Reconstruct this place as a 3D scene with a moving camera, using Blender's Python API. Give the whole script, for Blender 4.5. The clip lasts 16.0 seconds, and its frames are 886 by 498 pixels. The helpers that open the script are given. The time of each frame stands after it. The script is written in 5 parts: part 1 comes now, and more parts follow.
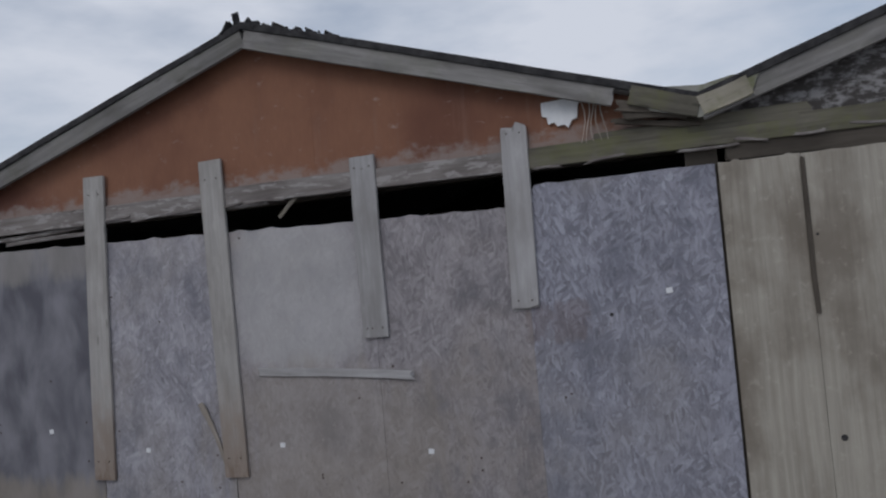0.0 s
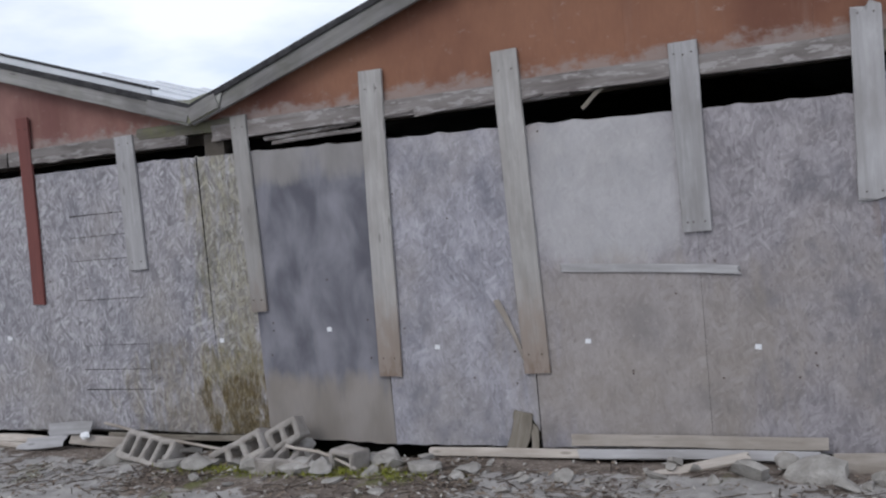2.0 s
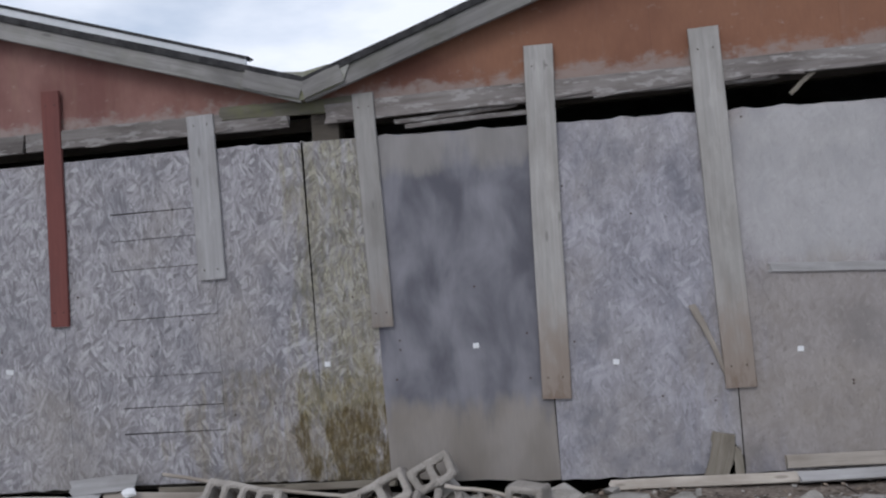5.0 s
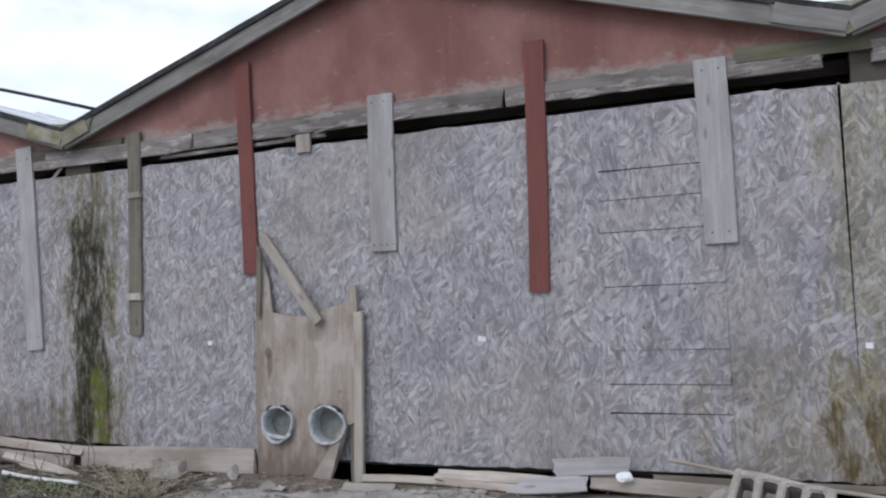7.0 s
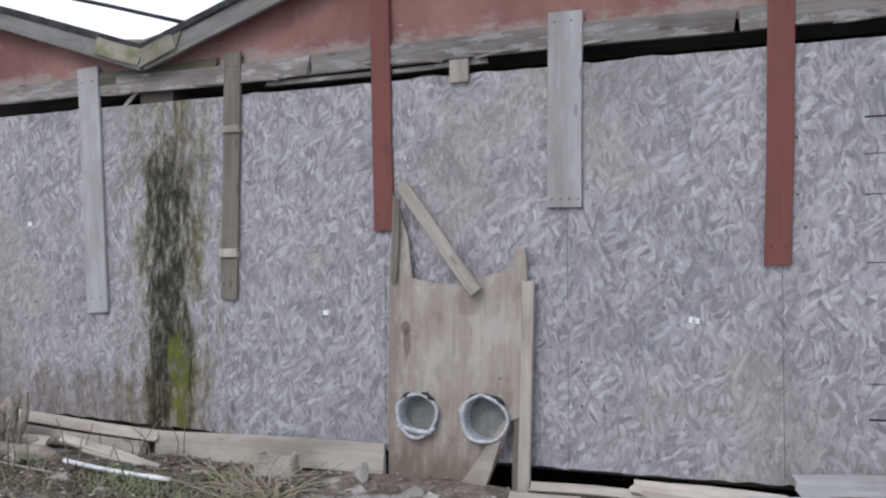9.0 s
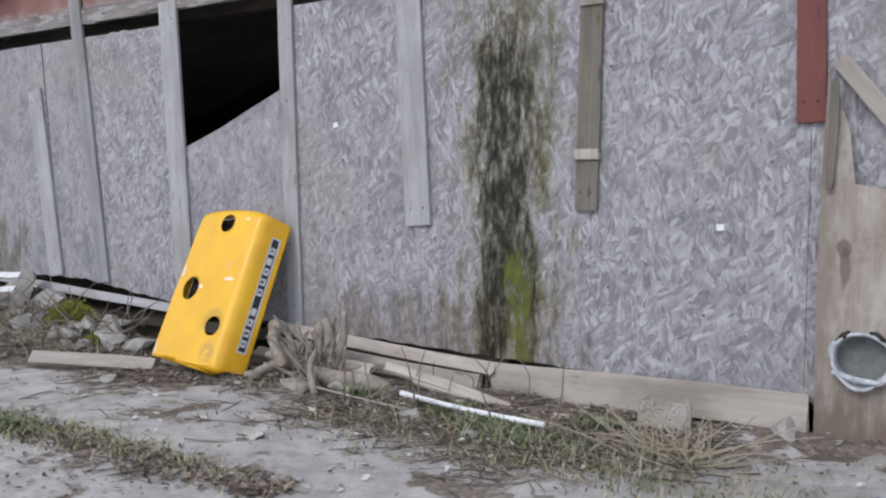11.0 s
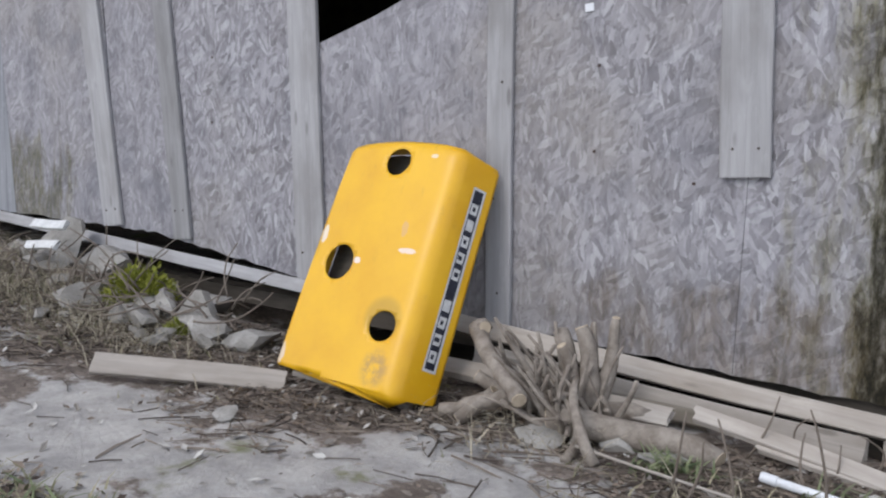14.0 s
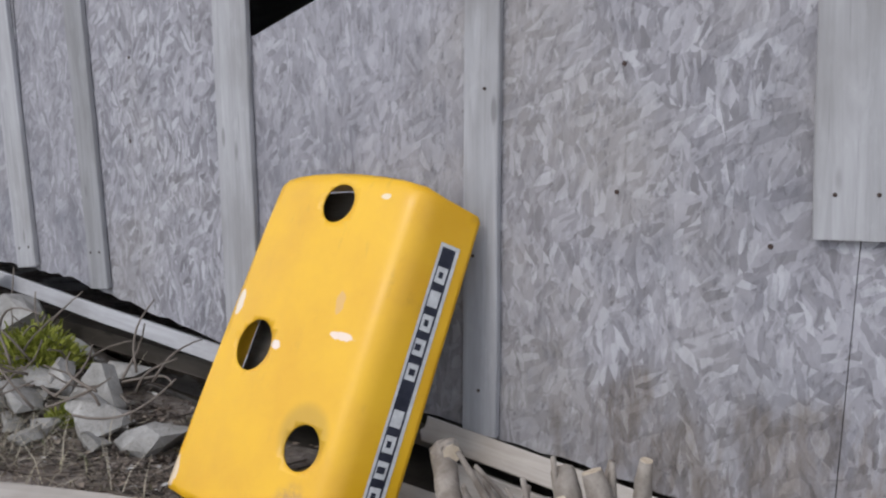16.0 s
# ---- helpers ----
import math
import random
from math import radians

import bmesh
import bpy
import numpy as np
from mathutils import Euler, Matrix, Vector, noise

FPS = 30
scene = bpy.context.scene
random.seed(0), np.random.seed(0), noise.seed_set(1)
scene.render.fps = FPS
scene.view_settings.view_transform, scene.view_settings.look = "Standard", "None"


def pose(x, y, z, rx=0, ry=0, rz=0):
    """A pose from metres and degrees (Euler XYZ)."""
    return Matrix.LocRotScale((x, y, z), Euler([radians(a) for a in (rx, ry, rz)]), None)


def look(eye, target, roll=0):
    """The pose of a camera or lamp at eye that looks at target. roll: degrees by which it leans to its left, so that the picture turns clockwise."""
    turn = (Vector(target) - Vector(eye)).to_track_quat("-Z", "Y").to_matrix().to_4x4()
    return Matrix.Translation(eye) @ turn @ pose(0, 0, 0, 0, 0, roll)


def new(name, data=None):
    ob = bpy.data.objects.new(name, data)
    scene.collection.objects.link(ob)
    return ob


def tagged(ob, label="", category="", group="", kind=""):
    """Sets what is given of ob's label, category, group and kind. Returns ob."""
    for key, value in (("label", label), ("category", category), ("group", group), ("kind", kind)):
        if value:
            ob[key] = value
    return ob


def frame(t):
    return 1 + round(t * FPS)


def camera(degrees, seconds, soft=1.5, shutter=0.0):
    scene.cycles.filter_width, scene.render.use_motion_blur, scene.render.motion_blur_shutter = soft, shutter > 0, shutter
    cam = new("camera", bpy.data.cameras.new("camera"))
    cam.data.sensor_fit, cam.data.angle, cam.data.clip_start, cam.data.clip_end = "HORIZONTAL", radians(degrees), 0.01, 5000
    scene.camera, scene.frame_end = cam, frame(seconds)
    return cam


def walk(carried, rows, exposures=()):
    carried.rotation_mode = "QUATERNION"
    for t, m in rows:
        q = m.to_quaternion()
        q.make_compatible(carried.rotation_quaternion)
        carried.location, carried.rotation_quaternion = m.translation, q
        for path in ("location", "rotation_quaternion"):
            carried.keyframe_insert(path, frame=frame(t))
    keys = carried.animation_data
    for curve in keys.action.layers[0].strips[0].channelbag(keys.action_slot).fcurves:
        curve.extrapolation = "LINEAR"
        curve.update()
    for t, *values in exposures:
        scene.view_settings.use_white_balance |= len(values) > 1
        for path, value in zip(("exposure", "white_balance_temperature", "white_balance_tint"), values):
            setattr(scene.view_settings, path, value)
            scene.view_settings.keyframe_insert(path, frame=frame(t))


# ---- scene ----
cam = camera(55.0, 16.0, soft=2.25)
PATH = [
    (0, (0.661, 0.363, 1.61), (0.018, 2.253, 1.714), -4.8),
    (0.5, (0.105, 0.183, 1.655), (-0.624, 2.045, 1.694), -2.1),
    (1, (-0.324, 0.055, 1.579), (-1.128, 1.885, 1.621), -3.9),
    (1.5, (-0.782, -0.047, 1.586), (-1.553, 1.799, 1.56), -5.3),
    (2, (-1.252, -0.149, 1.662), (-1.995, 1.706, 1.565), -5.2),
    (2.5, (-1.802, -0.314, 1.715), (-2.422, 1.586, 1.628), -5.3),
    (3, (-2.199, -0.234, 1.699), (-2.837, 1.661, 1.652), -6.3),
    (3.2, (-2.329, -0.159, 1.669), (-2.95, 1.741, 1.61), -5.4),
    (5.3, (-4.41, 0.085, 1.226), (-4.699, 2.063, 1.283), -4.6),
    (5.5, (-4.64, 0.107, 1.198), (-4.966, 2.08, 1.227), -4.7),
    (6, (-5.122, 0.171, 1.194), (-5.498, 2.134, 1.264), -2.4),
    (6.5, (-5.696, 0.151, 1.129), (-6.291, 2.058, 1.241), -1.5),
    (7, (-6.167, 0.222, 1.093), (-6.954, 2.058, 1.201), -2.4),
    (7.5, (-6.521, 0.439, 1.046), (-7.35, 2.259, 1.088), -2.4),
    (8, (-7.0, 0.583, 1.005), (-7.731, 2.444, 1.041), -0.8),
    (8.5, (-7.479, 0.747, 1.022), (-8.229, 2.6, 1.049), 0.3),
    (9, (-7.906, 0.862, 1.078), (-8.638, 2.723, 1.122), -0.2),
    (9.5, (-8.406, 0.952, 1.014), (-9.247, 2.766, 1.032), -1.1),
    (10, (-8.869, 0.994, 1.046), (-9.863, 2.728, 0.995), 1.0),
    (10.2, (-8.989, 1.039, 1.041), (-10.043, 2.737, 0.956), 1.1),
    (12.3, (-10.727, 1.735, 0.815), (-11.793, 3.418, 0.64), -0.5),
    (12.5, (-10.882, 1.821, 0.826), (-11.959, 3.495, 0.632), 0.1),
    (13, (-11.205, 2.0, 0.866), (-12.284, 3.673, 0.677), 1.4),
    (13.5, (-11.558, 2.267, 0.865), (-12.655, 3.925, 0.642), 1.6),
    (14, (-11.901, 2.462, 0.873), (-12.979, 4.125, 0.605), 2.1),
    (14.5, (-12.118, 2.637, 0.898), (-13.102, 4.348, 0.577), 2.3),
    (15, (-12.244, 2.965, 0.935), (-13.292, 4.639, 0.622), 2.2),
    (15.5, (-12.321, 3.307, 0.951), (-13.438, 4.941, 0.662), 2.6),
    (16, (-12.331, 3.662, 0.976), (-13.505, 5.259, 0.706), 1.9),
]
EXPOSURES = [(0, -0.48), (0.5, -0.36), (1, -0.24), (1.5, 0.18), (2, 0.24), (3, 0.0), (5.5, 0.24), (6, 0.52), (6.5, 0.14), (7, 0.42), (8, 0.58), (9, 0.62), (10, 0.72), (12.5, 0.68), (16, 0.66)]
walk(cam, [(t, look(eye, target, roll)) for t, eye, target, roll in PATH], EXPOSURES)

# ---- world, sun, exposure ----
world = bpy.data.worlds.new("world")
scene.world = world
world.use_nodes = True
wn, wl = world.node_tree.nodes, world.node_tree.links
wn.clear()
w_out, w_bg, w_bg2, w_mix = wn.new("ShaderNodeOutputWorld"), wn.new("ShaderNodeBackground"), wn.new("ShaderNodeBackground"), wn.new("ShaderNodeMixShader")
w_sky, w_noise, w_ramp, w_tc, w_map = wn.new("ShaderNodeTexSky"), wn.new("ShaderNodeTexNoise"), wn.new("ShaderNodeValToRGB"), wn.new("ShaderNodeTexCoord"), wn.new("ShaderNodeMapping")
w_sky.sky_type, w_sky.sun_disc, w_sky.sun_elevation, w_sky.sun_rotation = "NISHITA", False, radians(48), radians(200)
w_bg.inputs[1].default_value = 0.12
w_bg2.inputs[0].default_value = (0.85, 0.905, 1.03, 1)
w_bg2.inputs[1].default_value = 0.98
w_map.inputs["Scale"].default_value = (2.2, 2.2, 6.0)
w_noise.inputs["Scale"].default_value = 1.6
w_noise.inputs["Detail"].default_value = 6
w_noise.inputs["Roughness"].default_value = 0.5
w_ramp.color_ramp.elements[0].position, w_ramp.color_ramp.elements[1].position = 0.36, 0.60
w_ramp.color_ramp.elements[0].color, w_ramp.color_ramp.elements[1].color = (0.42, 0.42, 0.42, 1), (1, 1, 1, 1)
wl.new(w_tc.outputs["Generated"], w_map.inputs[0])
wl.new(w_map.outputs[0], w_noise.inputs["Vector"])
wl.new(w_noise.outputs[0], w_ramp.inputs[0])
wl.new(w_ramp.outputs[0], w_mix.inputs[0])
wl.new(w_sky.outputs[0], w_bg.inputs[0])
wl.new(w_bg.outputs[0], w_mix.inputs[1])
wl.new(w_bg2.outputs[0], w_mix.inputs[2])
wl.new(w_mix.outputs[0], w_out.inputs[0])

sun_data = bpy.data.lights.new("sun", "SUN")
sun_data.energy, sun_data.angle, sun_data.color = 0.8, radians(25), (1.0, 0.97, 0.93)
sun = new("sun", sun_data)
sun.matrix_world = look((-12, -10, 14), (-8, 6, 0))


# ---- materials ----
class Nodes:
    """A small builder for node materials."""

    def __init__(self, name, rough=0.85, metal=0.0, spec=0.3):
        self.mat = bpy.data.materials.new(name)
        self.mat.use_nodes = True
        self.t = self.mat.node_tree
        self.bsdf = self.t.nodes["Principled BSDF"]
        self.bsdf.inputs["Roughness"].default_value = rough
        self.bsdf.inputs["Metallic"].default_value = metal
        self.bsdf.inputs["Specular IOR Level"].default_value = spec
        self.tc = self.t.nodes.new("ShaderNodeTexCoord").outputs["Object"]
        self.info = self.t.nodes.new("ShaderNodeObjectInfo").outputs["Random"]

    def put(self, socket, value):
        if isinstance(value, bpy.types.NodeSocket):
            self.t.links.new(value, socket)
        elif isinstance(value, tuple) and len(value) == 3 and socket.type == "RGBA":
            socket.default_value = (*value, 1)
        else:
            socket.default_value = value

    def mapped(self, scale=(1, 1, 1), turn=(0, 0, 0), shift=(0, 0, 0), src=None):
        n = self.t.nodes.new("ShaderNodeMapping")
        self.put(n.inputs["Scale"], scale)
        self.put(n.inputs["Rotation"], tuple(radians(a) for a in turn))
        self.put(n.inputs["Location"], shift)
        self.t.links.new(src or self.tc, n.inputs[0])
        return n.outputs[0]

    def noise(self, vec, scale, detail=5, rough=0.55, warp=0.0):
        n = self.t.nodes.new("ShaderNodeTexNoise")
        self.put(n.inputs["Vector"], vec)
        n.inputs["Scale"].default_value, n.inputs["Detail"].default_value = scale, detail
        n.inputs["Roughness"].default_value, n.inputs["Distortion"].default_value = rough, warp
        return n.outputs[0]

    def voronoi(self, vec, scale, out="Color", feature="F1"):
        n = self.t.nodes.new("ShaderNodeTexVoronoi")
        n.feature = feature
        self.put(n.inputs["Vector"], vec)
        n.inputs["Scale"].default_value = scale
        return n.outputs[out]

    def math(self, op, a, b=0.0, c=0.0, clamp=False):
        n = self.t.nodes.new("ShaderNodeMath")
        n.operation, n.use_clamp = op, clamp
        for i, v in enumerate((a, b, c)):
            self.put(n.inputs[i], v)
        return n.outputs[0]

    def ramp(self, fac, lo, hi, a=0.0, b=1.0):
        n = self.t.nodes.new("ShaderNodeMapRange")
        n.interpolation_type = "SMOOTHSTEP"
        for i, v in enumerate((fac, lo, hi, a, b)):
            self.put(n.inputs[i], v)
        return n.outputs[0]

    def mix(self, fac, a, b, mode="MIX"):
        n = self.t.nodes.new("ShaderNodeMix")
        n.data_type, n.blend_type = "RGBA", mode
        self.put(n.inputs[0], fac)
        self.put(n.inputs[6], a)
        self.put(n.inputs[7], b)
        return n.outputs[2]

    def split(self, vec):
        n = self.t.nodes.new("ShaderNodeSeparateXYZ")
        self.t.links.new(vec, n.inputs[0])
        return n.outputs

    def blob(self, x, z, wx, wz, wob=0.25, scale=3.0, src=None):
        """A stain with a ragged outline round (x, z) of half sizes wx, wz in the plane of a wall."""
        p = self.split(self.tc)
        n = self.noise(self.mapped((1.5, 1, 0.4)), scale, 6, 0.65)
        dx = self.math("POWER", self.math("ABSOLUTE", self.math("DIVIDE", self.math("SUBTRACT", p[0], x), wx)), 2.0)
        dz = self.math("POWER", self.math("ABSOLUTE", self.math("DIVIDE", self.math("SUBTRACT", p[2], z), wz)), 4.0)
        d = self.math("ADD", self.math("ADD", dx, dz), self.math("MULTIPLY", self.math("SUBTRACT", n, 0.5), 4 * wob * 2))
        return self.ramp(d, 1.5, 0.35)

    def done(self, colour, bump=None, depth=0.004, strength=0.5, rough=None):
        self.put(self.bsdf.inputs["Base Color"], colour)
        if rough is not None:
            self.put(self.bsdf.inputs["Roughness"], rough)
        if bump is not None:
            n = self.t.nodes.new("ShaderNodeBump")
            n.inputs["Strength"].default_value, n.inputs["Distance"].default_value = strength, depth
            self.put(n.inputs["Height"], bump)
            self.t.links.new(n.outputs[0], self.bsdf.inputs["Normal"])
        return self.mat


def osb_material(name, flaky, tint=(1.012, 1.0, 0.99), worn=0.0):
    """Weathered grey strand board: flakes of several directions, with the green and black runs of the leaking valleys."""
    m = Nodes(name, 0.8)
    wob = m.t.nodes.new("ShaderNodeTexNoise")
    wob.inputs["Scale"].default_value, wob.inputs["Detail"].default_value = 14.0, 3
    m.t.links.new(m.tc, wob.inputs["Vector"])
    sh = m.t.nodes.new("ShaderNodeVectorMath")
    sh.operation = "MULTIPLY_ADD"
    m.t.links.new(wob.outputs["Color"], sh.inputs[0])
    sh.inputs[1].default_value = (0.028, 0.028, 0.028)
    m.t.links.new(m.tc, sh.inputs[2])
    warped = sh.outputs[0]
    pick = m.voronoi(m.mapped((1, 1, 0.75), src=warped), 13.0)
    pr = m.split(pick)
    value, light = None, None
    for i, (turn, sx, sz) in enumerate(((8, 52, 13), (-24, 46, 12), (30, 50, 13), (-58, 44, 15), (2, 66, 15))):
        vec = m.mapped((sx, 1, sz), (0, 0, 0), (i * 3.7, 0, i * 1.9), m.mapped((1, 1, 1), (0, turn, 0), src=warped))
        v = m.split(m.voronoi(vec, 1.0))[0]
        e = m.split(m.voronoi(vec, 1.0))[1]
        if value is None:
            value, light = v, e
        else:
            f = m.ramp(pr[i % 2], 0.2 * i - 0.01, 0.2 * i + 0.01)
            nv = m.t.nodes.new("ShaderNodeMix")
            m.put(nv.inputs[0], f), m.put(nv.inputs[2], value), m.put(nv.inputs[3], v)
            ne = m.t.nodes.new("ShaderNodeMix")
            m.put(ne.inputs[0], f), m.put(ne.inputs[2], light), m.put(ne.inputs[3], e)
            value, light = nv.outputs[0], ne.outputs[0]
    big = m.noise(m.mapped(), 1.1, 4, 0.5)
    mid = m.noise(m.mapped((1, 1, 0.6)), 5.0, 5, 0.6)
    fine = m.noise(m.mapped((1, 1, 0.35)), 90.0, 3, 0.6)
    tone = m.math("MULTIPLY_ADD", value, 0.40 * flaky, m.math("MULTIPLY", mid, 1 - 0.40 * flaky))
    col = m.mix(m.ramp(tone, 0.26, 0.74), (0.205, 0.198, 0.218), (0.37, 0.362, 0.392))
    col = m.mix(m.ramp(light, 0.74, 0.92, 0, 0.58 * flaky), col, (0.52, 0.52, 0.55))
    col = m.mix(m.ramp(light, 0.16, 0.02, 0, 0.45 * flaky), col, (0.11, 0.105, 0.11))
    col = m.mix(m.ramp(big, 0.45, 0.7, 0, 0.5), col, (0.29, 0.265, 0.24))
    col = m.mix(m.math("MULTIPLY", fine, 0.25), col, (0.16, 0.155, 0.16))
    small = m.voronoi(m.mapped((80, 1, 30), src=m.mapped((1, 1, 1), (0, -14, 0), src=warped)), 1.0)
    chip = m.split(small)
    col = m.mix(m.ramp(chip[0], 0.80, 0.95, 0, 0.18 * flaky), col, (0.50, 0.495, 0.53))
    col = m.mix(m.ramp(chip[1], 0.20, 0.04, 0, 0.22 * flaky), col, (0.10, 0.095, 0.105))
    pits = m.noise(m.mapped((1, 1, 0.55)), 42.0, 5, 0.75)
    col = m.mix(m.ramp(pits, 0.56, 0.70, 0, 0.6), col, (0.115, 0.11, 0.12))
    cloudy = m.noise(m.mapped((1, 1, 0.8), (0, 0, 0), (4, 0, 9)), 2.6, 6, 0.62)
    col = m.mix(m.ramp(cloudy, 0.48, 0.70, 0, 0.85 - 0.45 * flaky), col, (0.135, 0.137, 0.16))
    speck = m.noise(m.mapped((1, 1, 0.5)), 30.0, 4, 0.7)
    col = m.mix(m.ramp(speck, 0.60, 0.72, 0, 0.5), col, (0.42, 0.41, 0.42))
    blots = m.noise(m.mapped((1, 1, 0.7), (0, 0, 0), (11, 0, 2)), 9.0, 5, 0.6)
    col = m.mix(m.ramp(blots, 0.54, 0.72, 0, 0.45), col, (0.15, 0.148, 0.168))
    col = m.mix(m.ramp(blots, 0.44, 0.28, 0, 0.30), col, (0.46, 0.455, 0.48))
    col = m.mix(1.0, col, tint, "MULTIPLY")
    if worn:
        # a washed-out field over the slat, where another sheet once hung
        pale = m.blob(-2.42, 1.72, 0.60, 0.60, 0.12, 3.0)
        col = m.mix(m.math("MULTIPLY", pale, worn), col, (0.43, 0.425, 0.43))
    # green and black run under the second valley; stains soak in and leave the strands showing
    soak = m.noise(m.mapped((3.2, 1, 1.1), (0, 0, 0), (2, 0, 5)), 7.0, 7, 0.72)
    for x, z, wx, wz, wob, amount, c in (
            (-12.08, 0.9, 0.40, 1.65, 0.9, 0.75, (0.60, 0.58, 0.40)), (-12.08, 0.8, 0.25, 1.5, 0.9, 0.85, (0.50, 0.46, 0.26)),
            (-12.11, 0.95, 0.19, 1.1, 1.0, 1.0, (0.13, 0.13, 0.105)),
            (-12.55, -0.05, 0.85, 0.34, 0.9, 0.7, (0.50, 0.42, 0.32)), (-5.72, 1.0, 0.32, 1.7, 0.8, 0.8, (0.78, 0.75, 0.50)),
            (-5.90, 0.1, 0.95, 0.55, 0.9, 0.7, (0.70, 0.63, 0.45)), (-5.62, -0.02, 0.42, 0.36, 1.0, 0.9, (0.42, 0.34, 0.20)),
            (-17.9, 0.3, 0.60, 0.45, 1.0, 0.8, (0.45, 0.43, 0.24))):
        spot = m.blob(x, z, wx, wz, wob, 5.0)
        col = m.mix(m.math("MULTIPLY", spot, m.ramp(soak, 0.30, 0.62, 0.30 * amount, amount)), col, m.mix(1.0, col, c, "MULTIPLY"))
    moss = m.blob(-12.02, 0.12, 0.075, 0.50, 1.0, 5.0)
    col = m.mix(m.math("MULTIPLY", moss, m.ramp(soak, 0.40, 0.60, 0.15, 0.8)), col, (0.125, 0.145, 0.018))
    # brown wash above the rubble
    wash = m.blob(-2.3, 0.45, 0.95, 0.75, 0.5, 3.0)
    col = m.mix(m.math("MULTIPLY", wash, 0.4), col, (0.27, 0.235, 0.195))
    rust = m.blob(-0.48, 1.36, 0.22, 0.14, 1.0, 7.0)
    col = m.mix(m.math("MULTIPLY", rust, 0.35), col, (0.12, 0.075, 0.06))
    h = m.math("ADD", m.math("MULTIPLY", value, 0.5), m.math("ADD", m.math("MULTIPLY", fine, 0.4), m.math("MULTIPLY", chip[2], 0.35)))
    h = m.math("SUBTRACT", h, m.math("MULTIPLY", m.ramp(pits, 0.52, 0.7), 0.5))
    return m.done(col, h, 0.006, 0.6)


def ply_material(name, lo, hi, dark, streak=1.0, stain=0.35):
    """Plywood with upright grain and drifting stains."""
    m = Nodes(name, 0.78)
    grain = m.noise(m.mapped((28, 4, 1.2)), 1.0, 6, 0.6, 0.4)
    fine = m.noise(m.mapped((140, 20, 5)), 1.0, 3, 0.6)
    big = m.noise(m.mapped((1.6, 1, 0.9)), 1.4, 5, 0.55)
    spots = m.noise(m.mapped(), 16.0, 5, 0.65)
    col = m.mix(m.ramp(grain, 0.3, 0.7), lo, hi)
    col = m.mix(m.ramp(big, 0.42, 0.68, 0, stain * 1.6), col, dark)
    col = m.mix(m.ramp(spots, 0.55, 0.8, 0, 0.5), col, tuple(c * 1.35 for c in hi))
    col = m.mix(m.math("MULTIPLY", fine, 0.3), col, dark)
    return m.done(col, m.math("ADD", grain, m.math("MULTIPLY", fine, 0.4)), 0.003, 0.35)


def duct_panel_material():
    """Thin bleached plywood: pale and rubbed above, brown and rotten at the foot and along one edge."""
    m = Nodes("ply_bleached_panel", 0.8)
    p = m.split(m.tc)
    grain = m.noise(m.mapped((22, 4, 1.6)), 1.0, 6, 0.65, 0.6)
    cloud = m.noise(m.mapped((1.4, 1, 0.8)), 3.2, 6, 0.65)
    rag = m.noise(m.mapped((2.0, 1, 0.6)), 7.0, 6, 0.7)
    fine = m.noise(m.mapped((120, 20, 6)), 1.0, 3, 0.6)
    col = m.mix(m.ramp(grain, 0.3, 0.7), (0.27, 0.232, 0.198), (0.35, 0.312, 0.28))
    col = m.mix(m.ramp(cloud, 0.48, 0.60, 0, 0.7), col, (0.43, 0.395, 0.365))
    col = m.mix(m.ramp(cloud, 0.46, 0.34, 0, 0.65), col, (0.205, 0.155, 0.125))
    rot = m.math("ADD", p[2], m.math("MULTIPLY", m.math("SUBTRACT", rag, 0.5), 0.9))
    col = m.mix(m.ramp(rot, 0.48, 0.05, 0, 0.85), col, (0.125, 0.092, 0.072))
    edge = m.math("ADD", p[0], m.math("MULTIPLY", m.math("SUBTRACT", rag, 0.5), 0.5))
    col = m.mix(m.ramp(edge, -0.28, -0.46, 0, 0.6), col, (0.16, 0.125, 0.10))
    for cx, cz, rx, rz in ((-0.335, 1.02, 0.04, 0.05), (-0.33, 0.93, 0.03, 0.10), (0.30, 0.72, 0.014, 0.010), (0.10, 1.20, 0.10, 0.09)):
        d = m.math("ADD", m.math("POWER", m.math("DIVIDE", m.math("SUBTRACT", p[0], cx), rx), 2.0), m.math("POWER", m.math("DIVIDE", m.math("SUBTRACT", p[2], cz), rz), 2.0))
        d = m.math("ADD", d, m.math("MULTIPLY", m.math("SUBTRACT", rag, 0.5), 3.0))
        col = m.mix(m.ramp(d, 1.2, 0.4, 0, 0.7 if rx < 0.09 else 0.3), col, (0.085, 0.06, 0.05))
    col = m.mix(m.math("MULTIPLY", fine, 0.3), col, (0.16, 0.125, 0.10))
    return m.done(col, m.math("ADD", grain, m.math("MULTIPLY", fine, 0.4)), 0.003, 0.4)


